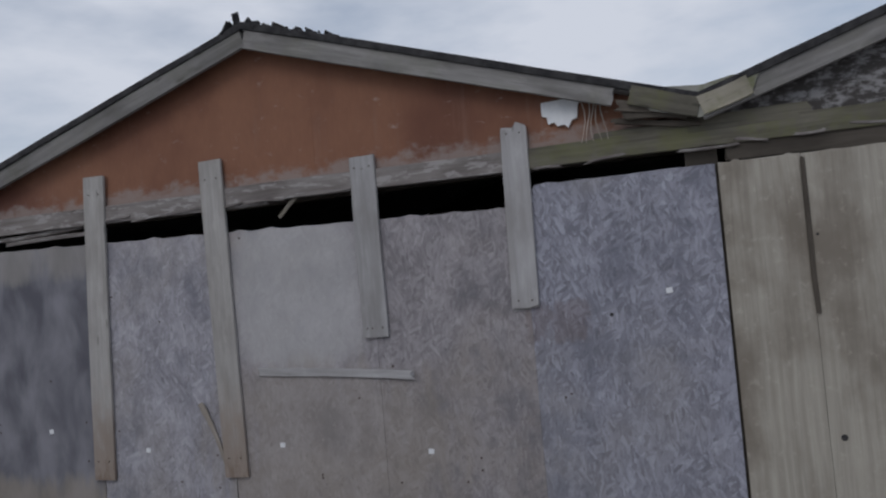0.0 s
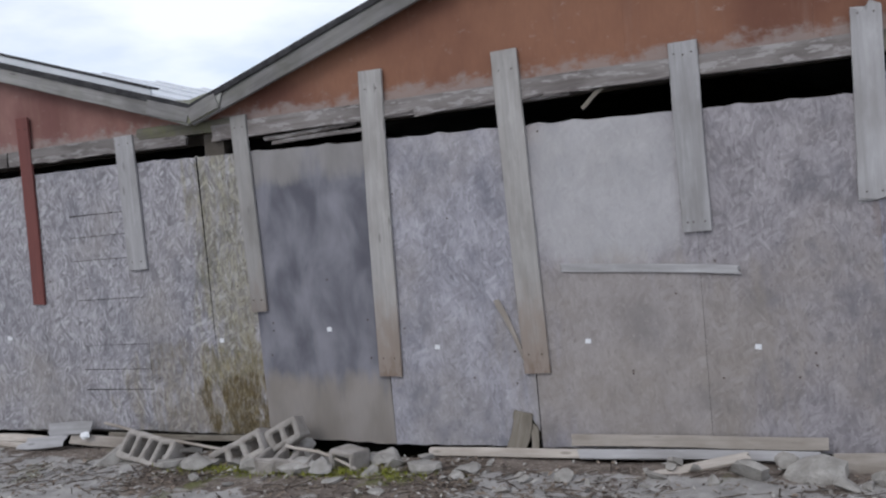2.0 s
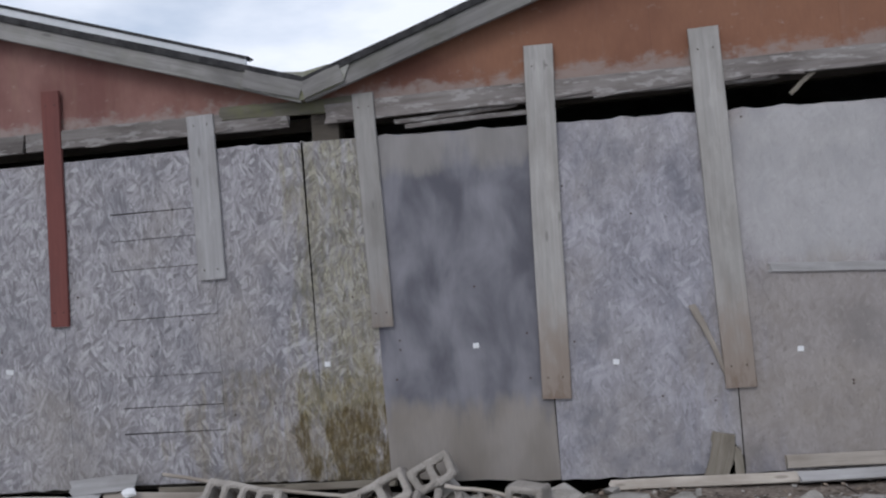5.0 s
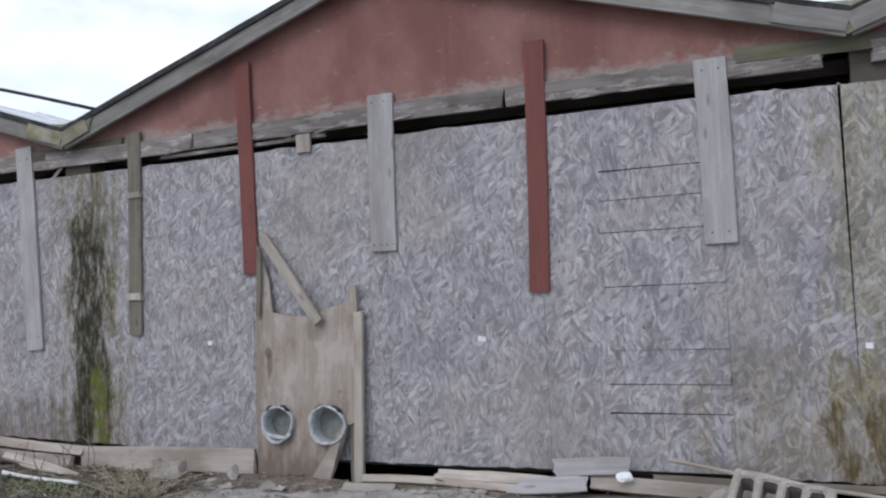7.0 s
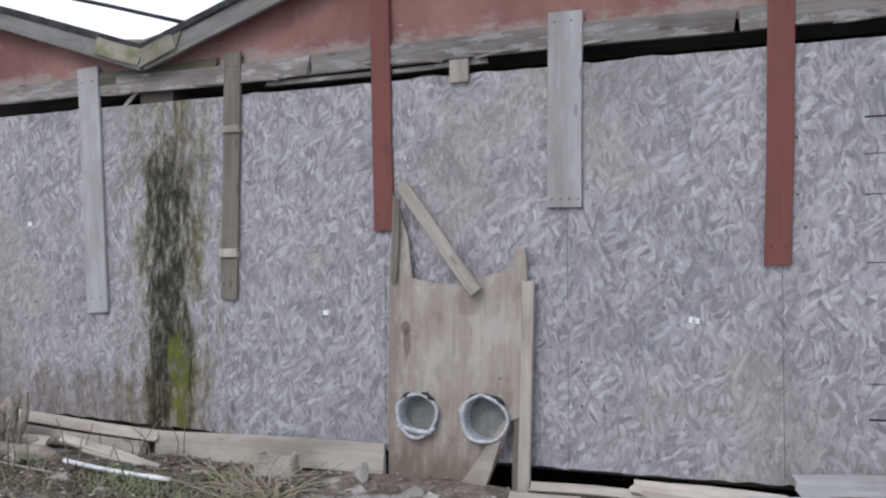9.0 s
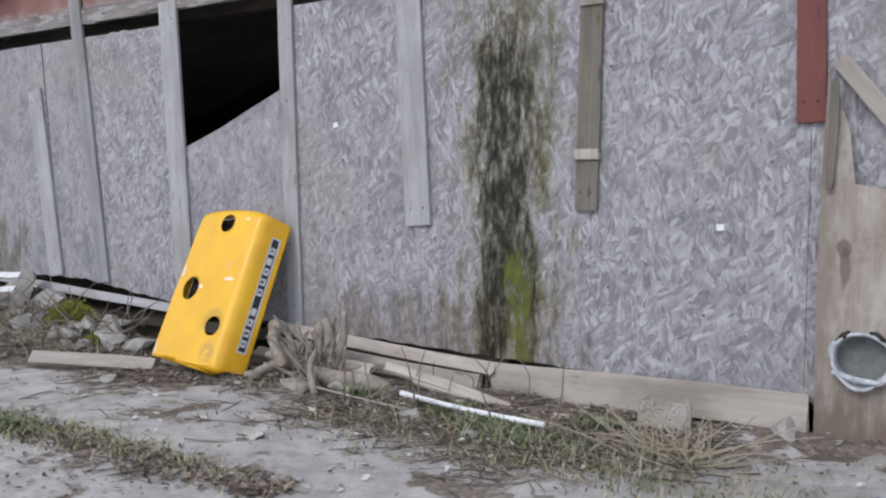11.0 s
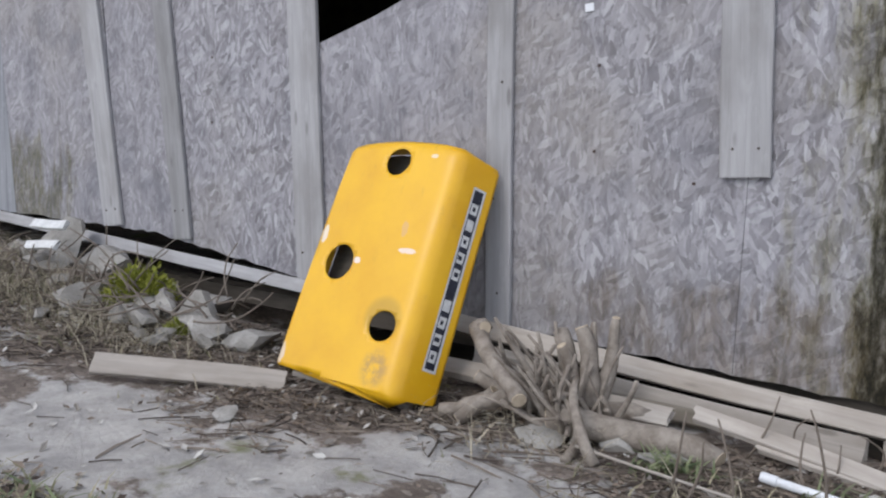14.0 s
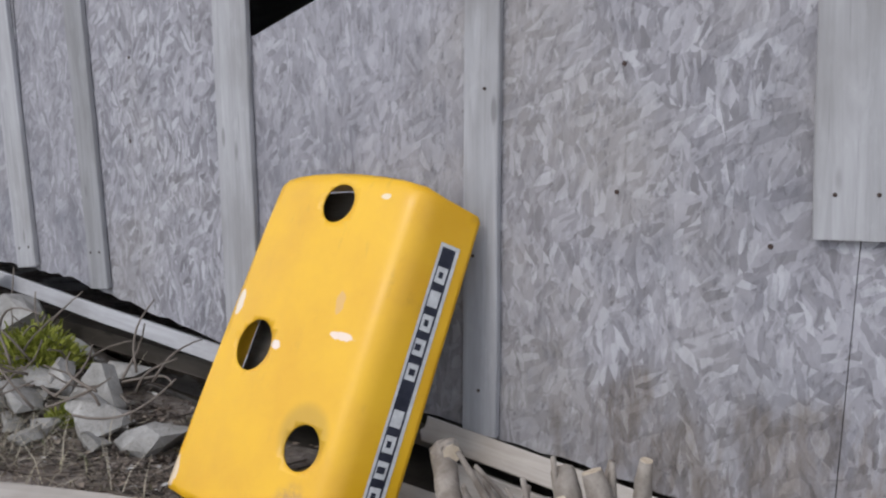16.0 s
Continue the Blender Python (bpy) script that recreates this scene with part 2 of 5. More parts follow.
def dark_ply_material():
    """Blue-black weathered board with pale cloudy marks."""
    m = Nodes("ply_blue_black", 0.7)
    cloud = m.noise(m.mapped((1.8, 1, 0.9)), 2.0, 5, 0.5, 0.3)
    fine = m.noise(m.mapped((60, 9, 6)), 1.0, 4, 0.6)
    col = m.mix(m.ramp(cloud, 0.30, 0.70), (0.085, 0.084, 0.104), (0.235, 0.232, 0.26))
    edge = m.blob(-4.75, -0.25, 1.1, 0.60, 0.6, 1.6)
    col = m.mix(m.math("MULTIPLY", edge, 0.55), col, (0.32, 0.275, 0.215))
    top = m.blob(-4.85, 2.40, 1.1, 0.42, 0.6, 2.0)
    col = m.mix(m.math("MULTIPLY", top, 0.6), col, (0.30, 0.28, 0.255))
    col = m.mix(m.math("MULTIPLY", fine, 0.3), col, (0.12, 0.12, 0.135))
    return m.done(col, fine, 0.003, 0.3)


def wood_material(name, lo, hi, dark, green=0.0, paint=None, rough=0.82, foot=None):
    """Sawn timber, the grain along the piece's own x, with cracks, knots and, where given, peeling paint or moss."""
    m = Nodes(name, rough)
    off = m.math("MULTIPLY", m.info, 37.0)
    comb = m.t.nodes.new("ShaderNodeCombineXYZ")
    m.put(comb.inputs[0], off), m.put(comb.inputs[1], off)
    add = m.t.nodes.new("ShaderNodeVectorMath")
    m.t.links.new(m.tc, add.inputs[0]), m.t.links.new(comb.outputs[0], add.inputs[1])
    src = add.outputs[0]
    grain = m.noise(m.mapped((1.4, 26, 26), src=src), 1.0, 6, 0.65, 0.7)
    crack = m.noise(m.mapped((2.2, 90, 60), src=src), 1.0, 4, 0.6)
    big = m.noise(m.mapped((1.2, 3, 3), src=src), 1.5, 4, 0.55)
    knot = m.voronoi(m.mapped((2.4, 9, 9), src=src), 1.0, "Distance")
    col = m.mix(m.ramp(grain, 0.15, 0.85), lo, hi)
    blotch = m.noise(m.mapped((4, 9, 9), src=src), 1.5, 6, 0.7)
    col = m.mix(m.ramp(blotch, 0.5, 0.72, 0, 0.4), col, tuple(c * 1.12 for c in hi))
    col = m.mix(m.ramp(big, 0.4, 0.72, 0, 0.6), col, dark)
    col = m.mix(m.ramp(crack, 0.60, 0.78, 0, 0.4), col, tuple(c * 0.35 for c in dark))
    col = m.mix(m.ramp(knot, 0.14, 0.06, 0, 0.5), col, tuple(c * 0.5 for c in dark))
    if paint:
        flake = m.noise(m.mapped((3.0, 12, 12), src=src), 1.6, 8, 0.72)
        col = m.mix(m.ramp(flake, 0.52, 0.58, 0, 0.8), col, paint)
    if green:
        algae = m.noise(m.mapped(src=src), 4.0, 6, 0.65)
        col = m.mix(m.ramp(algae, 0.42, 0.66, 0, green), col, (0.115, 0.12, 0.045))
    if foot:
        # rust and dirt risen from the foot of a nailed board
        seep = m.math("ADD", m.split(m.tc)[0], m.math("MULTIPLY", m.math("SUBTRACT", blotch, 0.5), 0.9))
        col = m.mix(m.ramp(seep, foot[0], foot[1], 0, 0.75), col, (0.20, 0.155, 0.125))
        col = m.mix(m.ramp(seep, foot[1], foot[1] + 0.25, 0, 0.6), col, (0.13, 0.085, 0.06))
    tint = m.ramp(m.info, 0, 1, 0.82, 1.15)
    hsv = m.t.nodes.new("ShaderNodeHueSaturation")
    m.put(hsv.inputs["Value"], tint), m.put(hsv.inputs["Color"], col)
    return m.done(hsv.outputs[0], m.math("SUBTRACT", grain, m.math("MULTIPLY", crack, 0.6)), 0.004, 0.5)


def red_panel_material():
    """Faded barn-red plywood of the gables, bleached and scuffed."""
    m = Nodes("gable_red", 0.75)
    big = m.noise(m.mapped((0.9, 1, 0.7)), 1.2, 5, 0.55)
    run = m.noise(m.mapped((9, 1, 0.9)), 1.0, 5, 0.6)
    fine = m.noise(m.mapped((40, 5, 12)), 1.0, 4, 0.65)
    x = m.split(m.tc)[0]
    side = m.ramp(x, -8.0, -4.0)
    lo = m.mix(side, (0.165, 0.072, 0.064), (0.145, 0.06, 0.037))
    hi = m.mix(side, (0.30, 0.165, 0.145), (0.25, 0.118, 0.07))
    col = m.mix(m.ramp(big, 0.35, 0.68), lo, hi)
    col = m.mix(m.ramp(run, 0.55, 0.75, 0, 0.45), col, (0.24, 0.145, 0.11))
    col = m.mix(m.math("MULTIPLY", fine, 0.35), col, (0.09, 0.04, 0.034))
    scuff = m.noise(m.mapped((1.5, 1, 3)), 5.0, 6, 0.7)
    col = m.mix(m.ramp(scuff, 0.60, 0.70, 0, 0.6), col, (0.33, 0.26, 0.235))
    low = m.math("ADD", m.split(m.tc)[2], m.math("MULTIPLY", m.noise(m.mapped((2, 1, 3)), 3.0, 6, 0.7), 0.5))
    col = m.mix(m.ramp(low, 2.92, 2.80, 0, 0.7), col, (0.27, 0.235, 0.22))
    bare = m.ramp(m.math("ADD", x, m.math("MULTIPLY", scuff, 0.5)), 0.72, 0.86)
    col = m.mix(bare, col, m.mix(m.ramp(scuff, 0.45, 0.6), (0.055, 0.05, 0.048), (0.24, 0.235, 0.24)))
    return m.done(col, fine, 0.003, 0.3)


def plain_material(name, a, b, rough=0.8, scale=12.0, metal=0.0, depth=0.003):
    m = Nodes(name, rough, metal)
    n = m.noise(m.mapped(), scale, 6, 0.65)
    f = m.noise(m.mapped(), scale * 6, 4, 0.6)
    col = m.mix(m.ramp(n, 0.3, 0.7), a, b)
    col = m.mix(m.math("MULTIPLY", f, 0.3), col, tuple(c * 0.55 for c in a))
    return m.done(col, m.math("ADD", n, f), depth, 0.5)


def stone_material(name, a, b, depth=0.006):
    m = Nodes(name, 0.9)
    n = m.noise(m.mapped(), 6.0, 7, 0.65)
    f = m.noise(m.mapped(), 60.0, 4, 0.7)
    pit = m.voronoi(m.mapped(), 75.0, "Distance")
    col = m.mix(m.ramp(n, 0.3, 0.7), a, b)
    col = m.mix(m.ramp(m.info, 0, 1, 0, 0.3), col, tuple(c * 0.6 for c in a))
    col = m.mix(m.ramp(f, 0.5, 0.75, 0, 0.5), col, tuple(c * 0.55 for c in a))
    return m.done(col, m.math("ADD", m.math("ADD", n, f), m.math("MULTIPLY", pit, 0.7)), depth, 0.7)


def ground_material():
    """Leaf mould and dirt, with old concrete showing through in worn patches and thin moss."""
    m = Nodes("ground_dirt", 0.92)
    p = m.split(m.tc)
    big = m.noise(m.mapped(), 1.3, 6, 0.6)
    mid = m.noise(m.mapped(), 6.0, 6, 0.65)
    fine = m.noise(m.mapped(), 55.0, 5, 0.7)
    grit = m.voronoi(m.mapped(), 45.0)
    col = m.mix(m.ramp(mid, 0.3, 0.7), (0.105, 0.084, 0.071), (0.235, 0.195, 0.168))
    col = m.mix(m.ramp(m.split(grit)[0], 0.72, 0.95, 0, 0.6), col, (0.33, 0.29, 0.25))
    col = m.mix(m.ramp(fine, 0.5, 0.72, 0, 0.75), col, (0.04, 0.031, 0.028))
    # worn concrete apron along the walk
    band = m.ramp(p[1], 5.15, 4.55)
    edge = m.math("ADD", m.math("MULTIPLY", band, 0.155), m.math("MULTIPLY", big, 0.75))
    edge = m.math("ADD", edge, m.math("MULTIPLY", mid, 0.22))
    # bare slab before the middle of the shed, close up to the boarding
    slab_x = m.math("MULTIPLY", m.ramp(p[0], -10.9, -9.9), m.ramp(p[0], -6.0, -6.7))
    slab_e = m.math("MULTIPLY", m.ramp(p[0], -3.7, -3.2), m.ramp(p[1], 5.75, 5.55))
    slab_x = m.math("MULTIPLY", m.math("MAXIMUM", slab_x, slab_e), m.ramp(p[1], 5.78, 5.5))
    edge = m.math("ADD", edge, m.math("MULTIPLY", slab_x, 0.155))
    # swept patch of the slab before the branches
    px = m.math("POWER", m.math("DIVIDE", m.math("ADD", p[0], 13.25), 0.62), 2.0)
    py = m.math("POWER", m.math("DIVIDE", m.math("SUBTRACT", p[1], 5.02), 0.24), 2.0)
    edge = m.math("ADD", edge, m.math("MULTIPLY", m.ramp(m.math("ADD", px, py), 1.4, 0.4), 0.13))
    conc = m.ramp(edge, 0.555, 0.59)
    ccol = m.mix(m.ramp(mid, 0.3, 0.75), (0.27, 0.258, 0.25), (0.46, 0.44, 0.42))
    ccol = m.mix(m.ramp(fine, 0.45, 0.75, 0, 0.35), ccol, (0.2, 0.185, 0.17))
    col = m.mix(conc, col, ccol)
    green = m.noise(m.mapped(shift=(7, 3, 0)), 2.0, 6, 0.65)
    gx = m.ramp(m.math("ABSOLUTE", m.math("SUBTRACT", p[0], -4.9)), 1.6, 0.5, 0, 0.14)
    col = m.mix(m.ramp(m.math("ADD", green, m.math("MULTIPLY", gx, m.ramp(p[1], 4.9, 5.3))), 0.60, 0.70, 0, 0.8), col, (0.13, 0.135, 0.045))
    return m.done(col, m.math("ADD", m.math("ADD", mid, fine), m.math("MULTIPLY", conc, -0.2)), 0.02, 0.6)


def yellow_material():
    """Yellow machine enamel, chalky, with scuffs of white filler and soot."""
    m = Nodes("yellow_enamel", 0.38, 0.0, 0.5)
    big = m.noise(m.mapped(), 3.0, 5, 0.6)
    fine = m.noise(m.mapped(), 40.0, 4, 0.65)
    col = m.mix(m.ramp(big, 0.3, 0.7), (0.66, 0.345, 0.006), (0.74, 0.415, 0.010))
    col = m.mix(m.ramp(m.noise(m.mapped((1, 1.6, 1)), 6.0, 3, 0.5), 0.735, 0.76, 0, 0.85), col, (0.75, 0.66, 0.55))
    p = m.split(m.tc)
    d = m.math("ADD", m.math("POWER", m.math("DIVIDE", m.math("SUBTRACT", p[0], 0.60), 0.075), 2.0),
               m.math("POWER", m.math("DIVIDE", m.math("SUBTRACT", p[1], 0.075), 0.085), 2.0))
    soot = m.math("MULTIPLY", m.ramp(d, 1.4, 0.1), m.ramp(m.noise(m.mapped(), 18.0, 5, 0.7), 0.35, 0.6))
    col = m.mix(m.math("MULTIPLY", soot, 0.6), col, (0.26, 0.17, 0.10))
    burn = m.math("ADD", m.math("POWER", m.math("DIVIDE", m.math("SUBTRACT", p[0], 0.57), 0.10), 2.0),
                  m.math("POWER", m.math("DIVIDE", m.math("SUBTRACT", p[1], 0.30), 0.10), 2.0))
    col = m.mix(m.math("MULTIPLY", m.ramp(burn, 1.3, 0.5), 0.45), col, (0.30, 0.20, 0.03))
    ragged = m.noise(m.mapped(), 26.0, 5, 0.7)
    for cx, cy, rx, ry, c in ((0.60, 0.615, 0.050, 0.013, (0.74, 0.62, 0.56)), (0.335, 0.545, 0.022, 0.016, (0.76, 0.66, 0.62)), (0.075, 0.66, 0.018, 0.05, (0.70, 0.62, 0.52)), (0.55, 0.72, 0.02, 0.035, (0.62, 0.36, 0.12)), (0.60, 1.08, 0.022, 0.010, (0.7, 0.6, 0.45)), (0.03, 0.06, 0.02, 0.05, (0.66, 0.55, 0.42))):
        e = m.math("ADD", m.math("POWER", m.math("DIVIDE", m.math("SUBTRACT", p[0], cx), rx), 2.0), m.math("POWER", m.math("DIVIDE", m.math("SUBTRACT", p[1], cy), ry), 2.0))
        e = m.math("ADD", e, m.math("MULTIPLY", m.math("SUBTRACT", ragged, 0.5), 3.0))
        col = m.mix(m.ramp(e, 1.2, 0.7, 0, 0.85), col, c)
    smear = m.noise(m.mapped((5, 1.4, 1)), 4.0, 5, 0.65)
    col = m.mix(m.ramp(smear, 0.60, 0.78, 0, 0.4), col, (0.42, 0.24, 0.03))
    return m.done(col, fine, 0.001, 0.2, m.ramp(big, 0.3, 0.7, 0.32, 0.5))


OSB = osb_material("osb_weathered", 1.0)
SMOOTH = osb_material("osb_washed_smooth", 0.6)
SMOOTH_BLUE = osb_material("osb_washed_bluish", 0.75, (0.90, 0.93, 1.02))
SMOOTH_BROWN = osb_material("osb_washed_brownish", 0.5, (0.95, 0.91, 0.89))
SMOOTH_PALE = osb_material("osb_washed_pale", 0.3, (1.06, 1.02, 1.0), 0.6)
SMOOTH_GREY = osb_material("osb_washed_grey", 0.45, (1.08, 1.08, 1.11))
PLY_TAN = ply_material("ply_tan_upright", (0.30, 0.278, 0.24), (0.415, 0.39, 0.34), (0.17, 0.145, 0.118), stain=0.55)
PLY_GREY = ply_material("ply_grey", (0.20, 0.205, 0.225), (0.33, 0.335, 0.355), (0.14, 0.15, 0.165))
PLY_PANEL = duct_panel_material()
DARK_PLY = dark_ply_material()
RED_GABLE = red_panel_material()
GREY_WOOD = wood_material("wood_silvered", (0.245, 0.240, 0.242), (0.375, 0.368, 0.376), (0.185, 0.175, 0.17))
GREY_WOOD_STAINED = wood_material("wood_silvered_brown_foot", (0.235, 0.228, 0.22), (0.36, 0.345, 0.335), (0.18, 0.168, 0.155), foot=(0.35, 1.05))
PALE_WOOD = wood_material("wood_pale", (0.30, 0.268, 0.238), (0.46, 0.415, 0.372), (0.18, 0.148, 0.118))
MOSSY_WOOD = wood_material("wood_mossy", (0.20, 0.185, 0.15), (0.33, 0.305, 0.25), (0.12, 0.11, 0.08), green=0.75)
DARK_MOSSY = wood_material("wood_dark_mossy", (0.07, 0.066, 0.052), (0.15, 0.138, 0.112), (0.04, 0.037, 0.03), green=0.5)
FASCIA_WOOD = wood_material("wood_fascia", (0.15, 0.145, 0.14), (0.29, 0.28, 0.275), (0.08, 0.075, 0.072), green=0.14)
LEDGER_WOOD = wood_material("wood_ledger_peeling", (0.13, 0.112, 0.105), (0.25, 0.232, 0.225), (0.06, 0.048, 0.044), paint=(0.30, 0.285, 0.28))
BROWN_WOOD = wood_material("wood_brown_stained", (0.13, 0.115, 0.092), (0.225, 0.202, 0.172), (0.07, 0.055, 0.04))
RED_WOOD = wood_material("wood_red_painted", (0.15, 0.052, 0.046), (0.18, 0.066, 0.058), (0.125, 0.05, 0.046))
DARK_WOOD = wood_material("wood_dark_frame", (0.06, 0.05, 0.04), (0.11, 0.095, 0.08), (0.03, 0.025, 0.02))
BARK = plain_material("bark_grey_brown", (0.17, 0.14, 0.115), (0.34, 0.30, 0.26), 0.9, 14.0, depth=0.01)
CUT_WOOD = plain_material("wood_cut_end", (0.42, 0.34, 0.25), (0.55, 0.46, 0.35), 0.8, 30.0)
CONCRETE = stone_material("concrete_block", (0.30, 0.275, 0.25), (0.45, 0.415, 0.385), 0.012)
STONE = stone_material("rubble_stone", (0.24, 0.225, 0.205), (0.42, 0.40, 0.375))
GROUND = ground_material()
YELLOW = yellow_material()
BLACK_DECAL = plain_material("decal_black", (0.012, 0.014, 0.025), (0.03, 0.033, 0.05), 0.4, 20.0)
WHITE_DECAL = plain_material("decal_white", (0.50, 0.50, 0.50), (0.68, 0.68, 0.67), 0.5, 30.0)
WHITE_PLASTIC = plain_material("plastic_white", (0.66, 0.67, 0.70), (0.78, 0.79, 0.81), 0.4, 8.0)
GREY_DUCT = plain_material("duct_grey", (0.15, 0.155, 0.155), (0.24, 0.25, 0.24), 0.6, 14.0)
DUCT_RIM = plain_material("duct_rim", (0.30, 0.32, 0.34), (0.58, 0.60, 0.63), 0.5, 28.0, depth=0.008)
METAL_ROOF = plain_material("roof_sheet_white", (0.55, 0.57, 0.60), (0.70, 0.72, 0.75), 0.4, 3.0)
VALLEY_METAL = wood_material("valley_sheet_mossy", (0.20, 0.20, 0.185), (0.34, 0.34, 0.32), (0.11, 0.11, 0.09), green=0.9)
FELT = plain_material("roof_felt_black", (0.018, 0.018, 0.02), (0.06, 0.058, 0.06), 0.9, 15.0)
NAIL = plain_material("nail_rust", (0.035, 0.022, 0.018), (0.08, 0.05, 0.04), 0.7, 60.0)
FOAM = plain_material("foam_white", (0.68, 0.70, 0.73), (0.80, 0.81, 0.83), 0.9, 10.0)
# near black: the shade inside the shed is put into this colour
SHADE_IN = plain_material("inside_boards_shaded", (0.035, 0.03, 0.026), (0.07, 0.06, 0.05), 0.9, 5.0)


def leaf_material(name, a, b):
    m = Nodes(name, 0.75)
    geo = m.t.nodes.new("ShaderNodeNewGeometry").outputs["Random Per Island"]
    n = m.noise(m.mapped(), 30.0, 3)
    return m.done(m.mix(m.ramp(m.math("MULTIPLY_ADD", n, 0.3, m.math("MULTIPLY", geo, 0.8)), 0.1, 0.95), a, b))


LITTER = leaf_material("leaf_litter", (0.050, 0.036, 0.030), (0.24, 0.19, 0.15))
TWIG = leaf_material("twig", (0.055, 0.042, 0.036), (0.24, 0.20, 0.165))
GRASS = leaf_material("grass_winter", (0.10, 0.11, 0.05), (0.34, 0.30, 0.20))
STRAW = leaf_material("straw_dead", (0.16, 0.135, 0.095), (0.42, 0.37, 0.28))
GREEN = leaf_material("moss_bright", (0.13, 0.15, 0.018), (0.30, 0.31, 0.05))
WEED = leaf_material("weed_green", (0.07, 0.095, 0.045), (0.19, 0.215, 0.115))
CHIPS = leaf_material("stone_chips", (0.15, 0.135, 0.12), (0.48, 0.46, 0.43))


# ---- mesh helpers ----
def finish(bm, name, mat, smooth=False):
    me = bpy.data.meshes.new(name)
    bmesh.ops.recalc_face_normals(bm, faces=bm.faces)
    bm.to_mesh(me)
    bm.free()
    me.materials.append(mat)
    if smooth:
        me.polygons.foreach_set("use_smooth", [True] * len(me.polygons))
    return me


def part(name, bm, material, parent=None, label="", m=None, smooth=False):
    """One mesh object out of a bmesh, under a thing or a part where one is given."""
    ob = new(name, finish(bm, name, material, smooth) if isinstance(bm, bmesh.types.BMesh) else bm)
    if m is not None:
        ob.matrix_basis = m
    if parent:
        ob.parent = parent
    return tagged(ob, label)


def thing(name, label, category, m=None, group="", kind=""):
    ob = new(name)
    ob.empty_display_size = 0.1
    if m is not None:
        ob.matrix_basis = m
    return tagged(ob, label, category, group, kind)


def plank_bm(length, width, thick, rng, ragged=0.0, warp=0.004, taper=0.0, segs=7):
    """A board along x with chamfered arrises, uneven edges, a slight warp and, where asked, broken ends."""
    bm = bmesh.new()
    c = min(0.004, thick * 0.25)
    rings = []
    ph, ph2 = rng.uniform(0, 6), rng.uniform(0, 6)
    for i in range(segs + 1):
        u = i / segs
        w, t = width * (1 - taper * u) / 2, thick / 2
        dy = warp * math.sin(ph + 4.2 * u) + rng.uniform(-1, 1) * 0.0012
        dz = warp * 0.6 * math.sin(ph2 + 3.1 * u)
        w1, w2 = w + rng.uniform(-1, 1) * 0.0015, w + rng.uniform(-1, 1) * 0.0015
        ring = []
        for y, z in ((-w1, -t + c), (-w1 + c, -t), (w2 - c, -t), (w2, -t + c), (w2, t - c), (w2 - c, t), (0.25 * w, t), (-0.3 * w, t), (-w1 + c, t), (-w1, t - c)):
            x = (u - 0.5) * length
            if i in (0, segs) and ragged:
                x += (-1 if i else 1) * rng.random() * ragged
            ring.append(bm.verts.new((x, y + dy, z + dz)))
        rings.append(ring)
    for a, b in zip(rings, rings[1:]):
        n = len(a)
        for k in range(n):
            bm.faces.new((a[k], a[(k + 1) % n], b[(k + 1) % n], b[k]))
    bm.faces.new(rings[0])
    bm.faces.new(list(reversed(rings[-1])))
    return bm


def along(p0, p1, facing=(0, -1, 0)):
    """The pose of a board that runs from p0 to p1 and turns its face to facing."""
    p0, p1, f = Vector(p0), Vector(p1), Vector(facing)
    x = (p1 - p0).normalized()
    z = (f - x * f.dot(x)).normalized()
    y = z.cross(x)
    m = Matrix((x, y, z)).transposed().to_4x4()
    m.translation = (p0 + p1) / 2
    return m


def rock_bm(size, seed, flat=0.6, cuts=2):
    r = random.Random(seed)
    bm = bmesh.new()
    bmesh.ops.create_icosphere(bm, subdivisions=cuts, radius=1)
    planes = [(Vector((r.uniform(-1, 1), r.uniform(-1, 1), r.uniform(-1, 1))).normalized(), r.uniform(0.26, 0.60)) for _ in range(11)]
    for v in bm.verts:
        for n, d in planes:
            o = v.co.dot(n) - d
            if o > 0:
                v.co -= n * o
        v.co *= 1 + 0.05 * noise.noise(v.co * 3 + Vector((seed, 0, 0)))
        v.co = Vector((v.co.x * size[0], v.co.y * size[1], v.co.z * size[2])) * 1.2
    return bm


RNG = random.Random(11)


def board(name, p0, p1, width, thick, mat, label="", category="board", facing=(0, -1, 0), parent=None, ragged=0.0, warp=0.004, nails=(), group="", kind="", taper=0.0):
    """A board as a thing of its own (or as a part), with nail heads at the given shares of its length."""
    length = (Vector(p1) - Vector(p0)).length
    bm = plank_bm(length, width, thick, RNG, ragged, warp, taper, max(4, min(24, int(length / 0.25))))
    ob = part(name, bm, mat, parent, label, along(p0, p1, facing))
    if not parent:
        tagged(ob, "", category, group, kind)
    for u, v in nails:
        nb = bmesh.new()
        bmesh.ops.create_cone(nb, cap_ends=True, segments=8, radius1=0.006, radius2=0.005, depth=0.004)
        part("nail", nb, NAIL, ob, m=pose((u - 0.5) * length, v * width, thick / 2 + warp * 0.4 + 0.001))
    return ob


def slab_bm(outline, y0, y1):
    """A sheet of the wall: an outline in x, z between two depths."""
    bm = bmesh.new()
    a = [bm.verts.new((x, y0, z)) for x, z in outline]
    b = [bm.verts.new((x, y1, z)) for x, z in outline]
    n = len(a)
    bm.faces.new(a)
    bm.faces.new(list(reversed(b)))
    for i in range(n):
        bm.faces.new((a[i], b[i], b[(i + 1) % n], a[(i + 1) % n]))
    return bm


